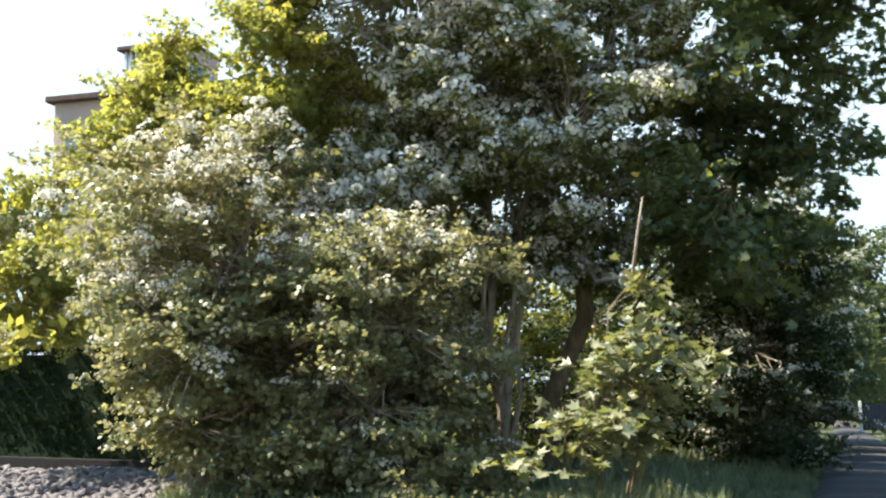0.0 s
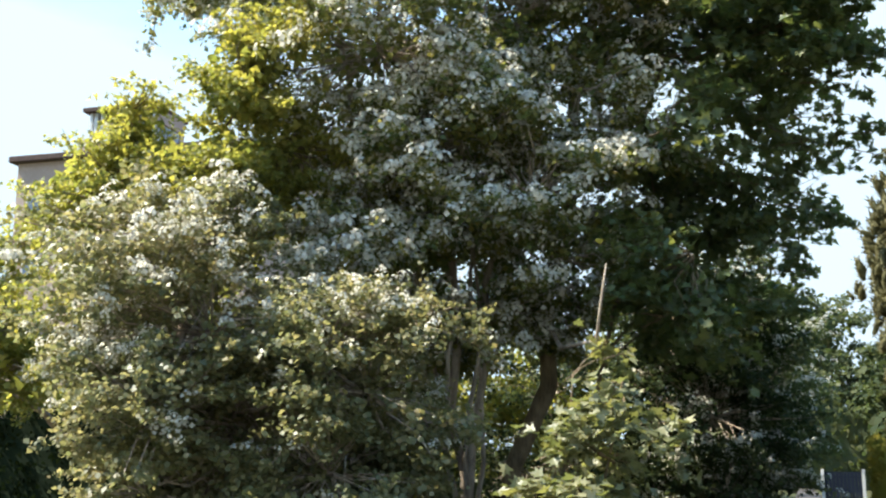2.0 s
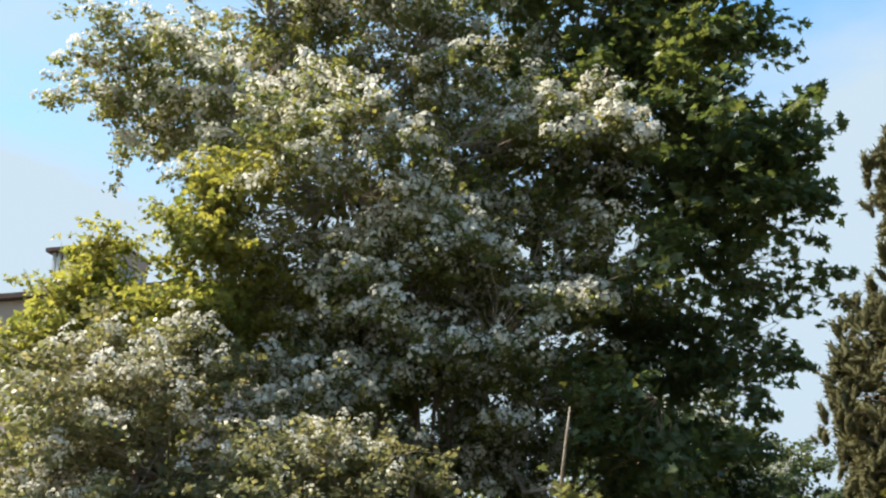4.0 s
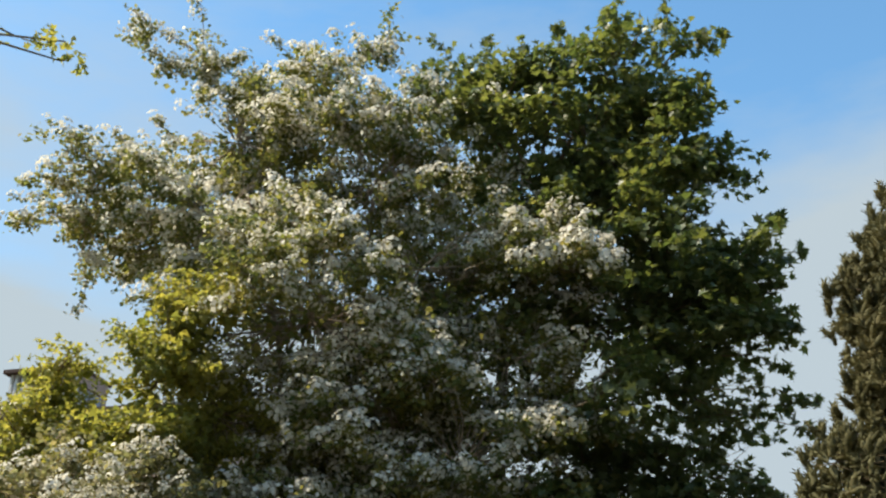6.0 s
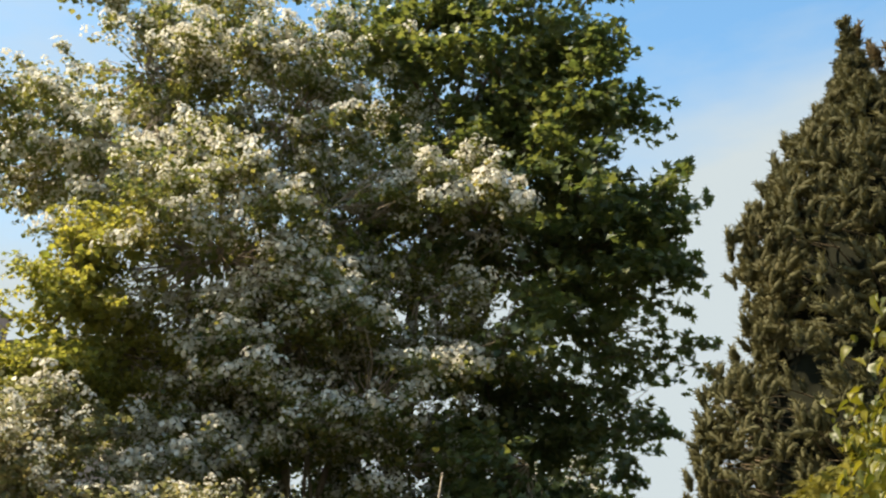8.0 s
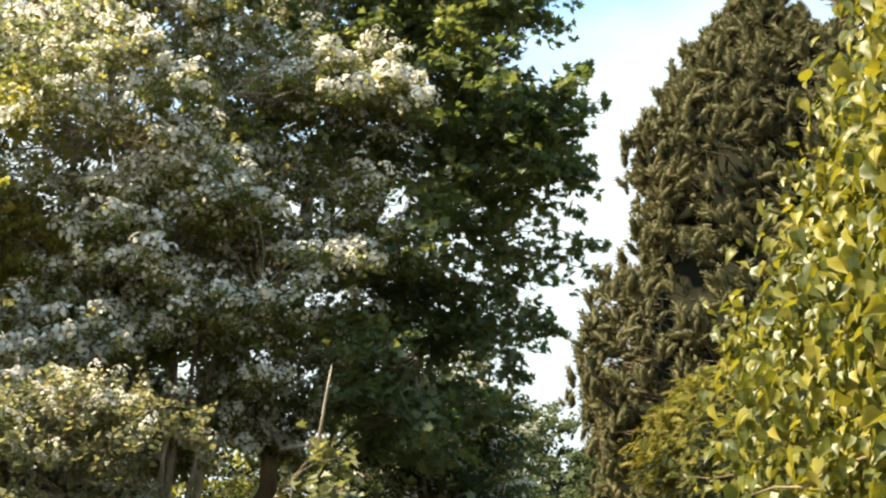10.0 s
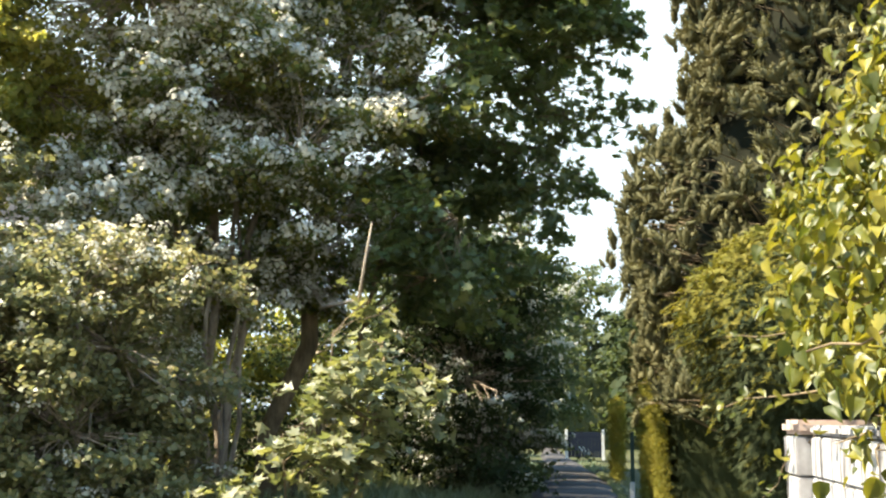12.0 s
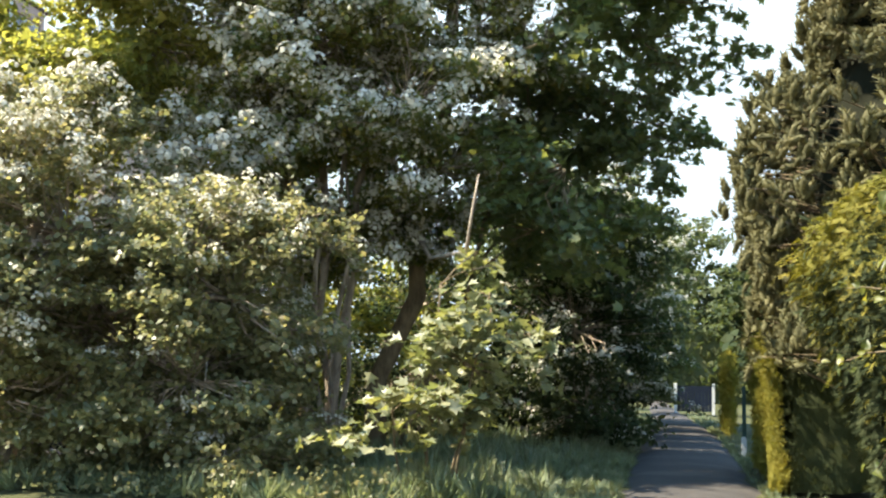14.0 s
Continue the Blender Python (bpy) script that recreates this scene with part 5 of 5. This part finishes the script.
    part("twig", tube(p, [0.008 * (1 - 0.07 * i) for i in range(9)], 6), BARK_BROWN, root, smooth=True)
    for i in range(10):
        q = Vector(p[1 + i * 4 // 5]) + Vector(tuple(rng.normal(size=3) * (0.04, 0.04, 0.05)))
        n = Vector((-0.5 + 0.5 * rng.normal(), -0.6 + 0.4 * rng.normal(), 0.5 + 0.4 * rng.normal())).normalized()
        d = Vector((-0.3 + 0.4 * rng.normal(), 0.3 * rng.normal(), -0.8))
        tx = (d - n * d.dot(n)).normalized()
        ty = n.cross(tx)
        s = rng.uniform(0.042, 0.072)
        ob = new("large_leaf", broad)
        ob.matrix_world = Matrix(((tx.x * s, ty.x * s, n.x * s, q.x), (tx.y * s, ty.y * s, n.y * s, q.y), (tx.z * s, ty.z * s, n.z * s, q.z), (0, 0, 0, 1)))
        ob.parent = root
    settle(root)


climber()


def conifer(name, label, base, height, radius, plumes, size, mat, seed, profile, low=0.3):
    """A tall evergreen: a straight trunk, level boughs, and upright plumes that lie over one another in lumps."""
    rng = np.random.default_rng(seed)
    root = thing(name, label, "conifer", base)
    bx, by, _ = base
    part("trunk", tube([(bx, by, -0.1), (bx, by, height * 0.5), (bx, by, height * 0.98)], [radius * 0.08, radius * 0.05, 0.02], 10, 0.04, rng), BARK_BROWN, root, smooth=True)
    zs, rs = [p[0] for p in profile], [p[1] for p in profile]
    steps = np.linspace(low, height, 200)
    area = np.cumsum(np.interp(steps, zs, rs) + 0.35)
    lumps, each = plumes // 5, 5
    h = np.interp((np.arange(lumps) + rng.random(lumps)) / lumps, area / area[-1], steps)
    w = rng.uniform(0, 2 * math.pi, lumps)
    full = np.interp(h, zs, rs)
    o = np.stack([np.cos(w), np.sin(w), np.zeros(lumps)], axis=1)
    # lumps of a forearm's length stand out of the cone, with dark hollows between
    wide = np.array([noise.noise(Vector((bx + q * m[0], by + q * m[1], z)) * 0.9) for q, m, z in zip(full, o, h)])
    r = np.maximum(full - np.where(h < 5.5, 0.10, 0.30), 0.0) * rng.uniform(np.where(h < 5.5, 0.80, 0.76), 1.0) * (1 + 0.12 * np.clip(wide * 1.8, -1, 1))
    at = np.stack([bx + r * o[:, 0], by + r * o[:, 1], h - 0.12], axis=1)
    wide = 0.16 * rng.uniform(0.6, 1.3, lumps) * np.clip(0.3 + 0.4 * full, 0.3, 1.0)
    d = unit(rng.normal(size=(lumps, each, 3)) * 0.8 + 0.7 * o[:, None, :] + np.array([0, 0, 0.45]))
    p = (at[:, None, :] + d * wide[:, None, None] * np.array([0.7, 0.7, 0.9])).reshape(-1, 3)
    d, o, r, h, full = d.reshape(-1, 3), np.repeat(o, each, axis=0), np.repeat(r, each), np.repeat(h, each), np.repeat(full, each)
    way = unit(d * 0.9 + np.array([0, 0, 0.45]) + rng.normal(size=p.shape) * 0.18)
    sz = size * rng.uniform(0.55, 1.45, len(p)) * np.clip(0.6 + 0.35 * full, 0.6, 1.0)
    link_mesh("foliage", scatter(*T_CON, p, unit(o + rng.normal(size=p.shape) * 0.3), sz, rng, "foliage", droop=way), mat, root)
    pick = rng.random(len(p)) < 0.2
    seg = [(np.array([bx, by, z - 0.2 * q]), c, 0.01 + 0.006 * q) for c, z, q in zip(p[pick], h[pick], r[pick])]
    link_mesh("boughwork", strokes(seg, rng, "boughwork"), BARK_BROWN, root)["kind"] = "stuff"
    # a solid core whose dark colour stands for shade deep in the crown
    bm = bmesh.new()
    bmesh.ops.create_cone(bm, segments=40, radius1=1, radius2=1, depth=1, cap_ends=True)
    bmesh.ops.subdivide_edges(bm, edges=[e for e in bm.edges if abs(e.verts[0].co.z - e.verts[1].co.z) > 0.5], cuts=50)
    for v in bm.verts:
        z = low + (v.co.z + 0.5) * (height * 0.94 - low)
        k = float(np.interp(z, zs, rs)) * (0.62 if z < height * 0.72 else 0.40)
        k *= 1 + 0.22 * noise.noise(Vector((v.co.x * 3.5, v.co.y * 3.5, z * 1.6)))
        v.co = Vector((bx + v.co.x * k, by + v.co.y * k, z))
    part("core", bm, CONIFER_SHADE, root, "near-black core that paints the shade between the plumes", smooth=True)
    settle(root)
    return root


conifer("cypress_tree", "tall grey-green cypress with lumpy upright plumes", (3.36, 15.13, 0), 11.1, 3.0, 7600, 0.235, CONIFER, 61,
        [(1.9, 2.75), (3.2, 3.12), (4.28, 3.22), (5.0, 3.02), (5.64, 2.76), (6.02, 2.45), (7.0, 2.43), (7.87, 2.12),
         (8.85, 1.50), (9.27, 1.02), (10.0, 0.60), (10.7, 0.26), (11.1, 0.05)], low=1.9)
conifer("spruce_tree", "browning conifer standing behind the ivy", (6.6, 16.1, 0), 15.2, 2.8, 3600, 0.36, BROWN_CONIFER, 62,
        [(0.3, 2.6), (2.0, 3.2), (5.4, 3.5), (5.9, 3.2), (7.5, 2.7), (9.0, 2.7), (10.2, 1.8), (10.8, 1.9), (11.6, 3.3), (12.2, 1.7),
         (14.2, 0.6), (15.2, 0.05)])


def thuja(name, label, base, height, radius, count, size, seed):
    """A clipped thuja: sprays on a swelling column that is widest near the top."""
    rng = np.random.default_rng(seed)
    root = thing(name, label, "hedge plant", base)
    bx, by, _ = base
    part("trunk", tube([(bx, by, -0.1), (bx, by, height * 0.85)], [0.09, 0.03], 8, 0.05, rng), BARK_BROWN, root, smooth=True)
    h = rng.random(count) ** 0.85
    w = rng.uniform(0, 2 * math.pi, count)
    prof = radius * np.interp(h * height, [0.0, 1.05, 1.5, 1.85, 2.15, 2.5, 2.85, 3.12, 3.35], [0.26, 0.44, 0.58, 0.76, 0.92, 1.0, 0.82, 0.55, 0.05])
    bump = np.array([noise.noise(Vector((3.0 * math.cos(a), 3.0 * math.sin(a), 5.5 * b))) for a, b in zip(w, h)])
    prof = (prof - 0.12) * (1 + 0.26 * bump) * rng.uniform(0.78, 1.03, count)
    out = np.stack([np.cos(w), np.sin(w), np.where(h > 0.78, 1.2 * (h - 0.78) / 0.2, 0.0)], axis=1)
    p = np.stack([bx + prof * np.cos(w), by + prof * np.sin(w), np.maximum(h * height - 0.05, 0.05)], axis=1)
    rise = np.clip(0.1 + 1.6 * (h - 0.55), -0.1, 0.9)[:, None]
    way = unit(out * 0.8 + np.array([0, 0, 1.0]) * rise + rng.normal(size=p.shape) * 0.3)
    face = unit(np.array([0, 0, 0.7]) + out * 0.5 + rng.normal(size=p.shape) * 0.3)
    # golden sprays paint sunlight on the top and the sunward left side
    lit_sprays = rng.random(count) < np.clip(0.12 + 2.6 * (h - 0.64) + 0.5 * bump - 0.35 * np.cos(w), 0.02, 0.95)
    sz = size * rng.uniform(0.6, 1.4, count)
    for name, k, mat in (("foliage", ~lit_sprays, THUJA_SHADE), ("golden_growth", lit_sprays, THUJA)):
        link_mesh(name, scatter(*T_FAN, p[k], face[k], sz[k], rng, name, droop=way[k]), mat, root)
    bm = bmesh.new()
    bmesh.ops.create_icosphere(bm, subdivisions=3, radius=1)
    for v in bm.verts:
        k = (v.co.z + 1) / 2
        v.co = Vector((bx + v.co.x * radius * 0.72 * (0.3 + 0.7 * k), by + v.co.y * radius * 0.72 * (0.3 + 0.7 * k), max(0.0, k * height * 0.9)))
    part("core", bm, THUJA_SHADE, root, "dense inside")
    settle(root)


thuja("thuja", "rounded golden-green thuja bush bulging over the lane", (1.62, 9.2, 0), 3.42, 1.04, 17000, 0.15, 63)
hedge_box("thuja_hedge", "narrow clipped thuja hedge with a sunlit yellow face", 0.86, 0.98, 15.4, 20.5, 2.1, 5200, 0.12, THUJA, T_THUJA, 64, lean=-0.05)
# shade beside the lit hedge, put in as a block of the darker spray
hedge_box("shaded_hedge", "darker block added as the shaded end of the clipped thuja", 1.03, 2.4, 15.5, 20.5, 2.2, 3600, 0.16, THUJA_SHADE, T_THUJA, 67)
hedge_box("end_hedge", "dark hedge closing the lane beyond the gate", -12.0, 8.0, 62.0, 64.0, 4.2, 5200, 0.36, SHADE_LEAF, T_BROAD, 66)
hedge_box("far_thuja_hedge", "clipped thuja hedge further along the lane", 0.56, 0.70, 29.0, 35.0, 2.05, 3600, 0.20, THUJA, T_THUJA, 65)


# ---- the lane's end ----
def fence():
    root = thing("lane_end_gate", "dark blue boarded gate between pale posts at the lane's end", "gate", (-0.2, 46, 0))
    for x in (-1.16, 0.36):
        part("post", box_bm(x - 0.06, x + 0.06, 45.9, 46.02, -0.1, 1.2, 0.01), PALE_PAINT, root, "pale grey post")
    for k in range(10):
        x = -1.09 + k * 0.139
        part("board", box_bm(x, x + 0.131, 45.93, 45.96, 0.05, 1.1, 0.005), BLUE_PAINT, root)
    for z in (0.3, 0.85):
        part("rail", box_bm(-1.10, 0.31, 45.962, 46.0, z, z + 0.09), BLUE_PAINT, root)
    settle(root)


fence()


def side_gate():
    root = thing("side_gate", "green metal gate post and white stub at the hedge", "gate post", (0.85, 23.4, 0))
    part("post", box_bm(0.76, 0.84, 24.0, 24.08, -0.1, 1.35, 0.01), GREEN_PAINT, root, "green painted post")
    part("stub", box_bm(0.70, 0.80, 22.8, 22.9, -0.1, 0.34, 0.015), PALE_PAINT, root, "short white post")
    for k in range(6):
        y = 24.15 + k * 0.14
        part("bar", box_bm(0.79, 0.81, y, y + 0.03, 0.1, 1.15), GREEN_PAINT, root)
    for z in (0.15, 1.1):
        part("rail", box_bm(0.785, 0.815, 24.08, 25.1, z, z + 0.04), GREEN_PAINT, root)
    settle(root)


side_gate()


# ---- grass ----
def grass():
    rng = np.random.default_rng(91)
    tuft = spray_template(12, 14, 0.007, 0.34, -0.16)
    n = 12500
    y = 13.0 + 27.0 * rng.random(n) ** 1.3
    u = rng.random(n) ** 1.2
    left = np.array([lane_left(v) for v in y])
    x = left - 0.03 - u * np.clip(4.8 - 0.11 * (y - 15), 0.8, 4.8)
    p = np.stack([x, y, np.full(n, -0.06)], axis=1)
    thick = patchy(p, 1.1, -0.35, 0.3)
    keep = (rng.random(n) < 0.25 + 0.75 * thick) & ((x > -4.2) | (y > 15.5))
    p, u, thick = p[keep], u[keep], thick[keep]
    n = len(p)
    tall = (0.12 + 0.32 * np.clip(u * 2.5, 0, 1) * rng.random(n) ** 1.5) * (0.6 + 0.7 * thick)
    way = np.array([0, 0, 1.0]) + rng.normal(size=p.shape) * 0.34
    face = unit(np.cross(way, rng.normal(size=p.shape)))
    ob = link_mesh("verge_grass", scatter(*tuft, p, face, tall * 1.2, rng, "verge_grass", droop=unit(way)), GRASS)
    tagged(ob, "long pale grass and weeds on the verge", "grass", kind="stuff")
    n = 1300
    y = rng.uniform(12.0, 44.0, n)
    x = np.array([lane_right(v) for v in y]) + 0.02 + rng.random(n) ** 2 * 0.8
    p = np.stack([x, y, np.full(n, -0.06)], axis=1)
    way = np.array([0, 0, 1.0]) + rng.normal(size=p.shape) * 0.3
    face = unit(np.cross(way, rng.normal(size=p.shape)))
    ob = link_mesh("edge_grass", scatter(*tuft, p, face, rng.uniform(0.06, 0.17, n), rng, "edge_grass", droop=unit(way)), GRASS)
    tagged(ob, "short grass along the lane's edge", "grass", kind="stuff")
    n = 5000
    x, y = rng.uniform(-12, -3.5, n), rng.uniform(14.0, 22.0, n)
    keep = ~((x < -9.6) & (y < 17.4)) & ~((x < -4.2) & (y > 13.4) & (y < 14.2))
    p = np.stack([x, y, np.full(n, -0.06)], axis=1)[keep]
    way = np.array([0, 0, 1.0]) + rng.normal(size=p.shape) * 0.35
    face = unit(np.cross(way, rng.normal(size=p.shape)))
    ob = link_mesh("shade_grass", scatter(*tuft, p, face, rng.uniform(0.15, 0.4, len(p)), rng, "shade_grass", droop=unit(way)), GRASS)
    tagged(ob, "sparse grass and weeds under the trees", "grass", kind="stuff")

    n = 2600
    p = np.stack([rng.uniform(-9.6, -3.4, n), rng.uniform(12.3, 14.4, n), np.full(n, -0.06)], axis=1)
    p = p[rng.random(n) < 0.15 + 0.85 * patchy(p, 1.3, -0.2, 0.3)]
    way = np.array([0, 0, 1.0]) + rng.normal(size=p.shape) * 0.4
    face = unit(np.cross(way, rng.normal(size=p.shape)))
    ob = link_mesh("bush_grass", scatter(*tuft, p, face, rng.uniform(0.2, 0.5, len(p)), rng, "bush_grass", droop=unit(way)), GRASS)
    tagged(ob, "ragged grass at the foot of the bush", "grass", kind="stuff")
    n = 45
    p = np.stack([rng.uniform(-9.6, -3.4, n), rng.uniform(12.2, 13.2, n), rng.uniform(0.0, 0.25, n)], axis=1)
    ob = link_mesh("ground_weeds", leaf_cloud(p, np.tile([[0, -0.3, 1.0]], (n, 1)), 30, 0.13, 0.07, rng, T_HAW, "ground_weeds", 0.6, 0.9, 0.9, -0.02), BUSH_LEAF)
    tagged(ob, "leafy weeds at the foot of the bush", "weeds", kind="stuff")


grass()
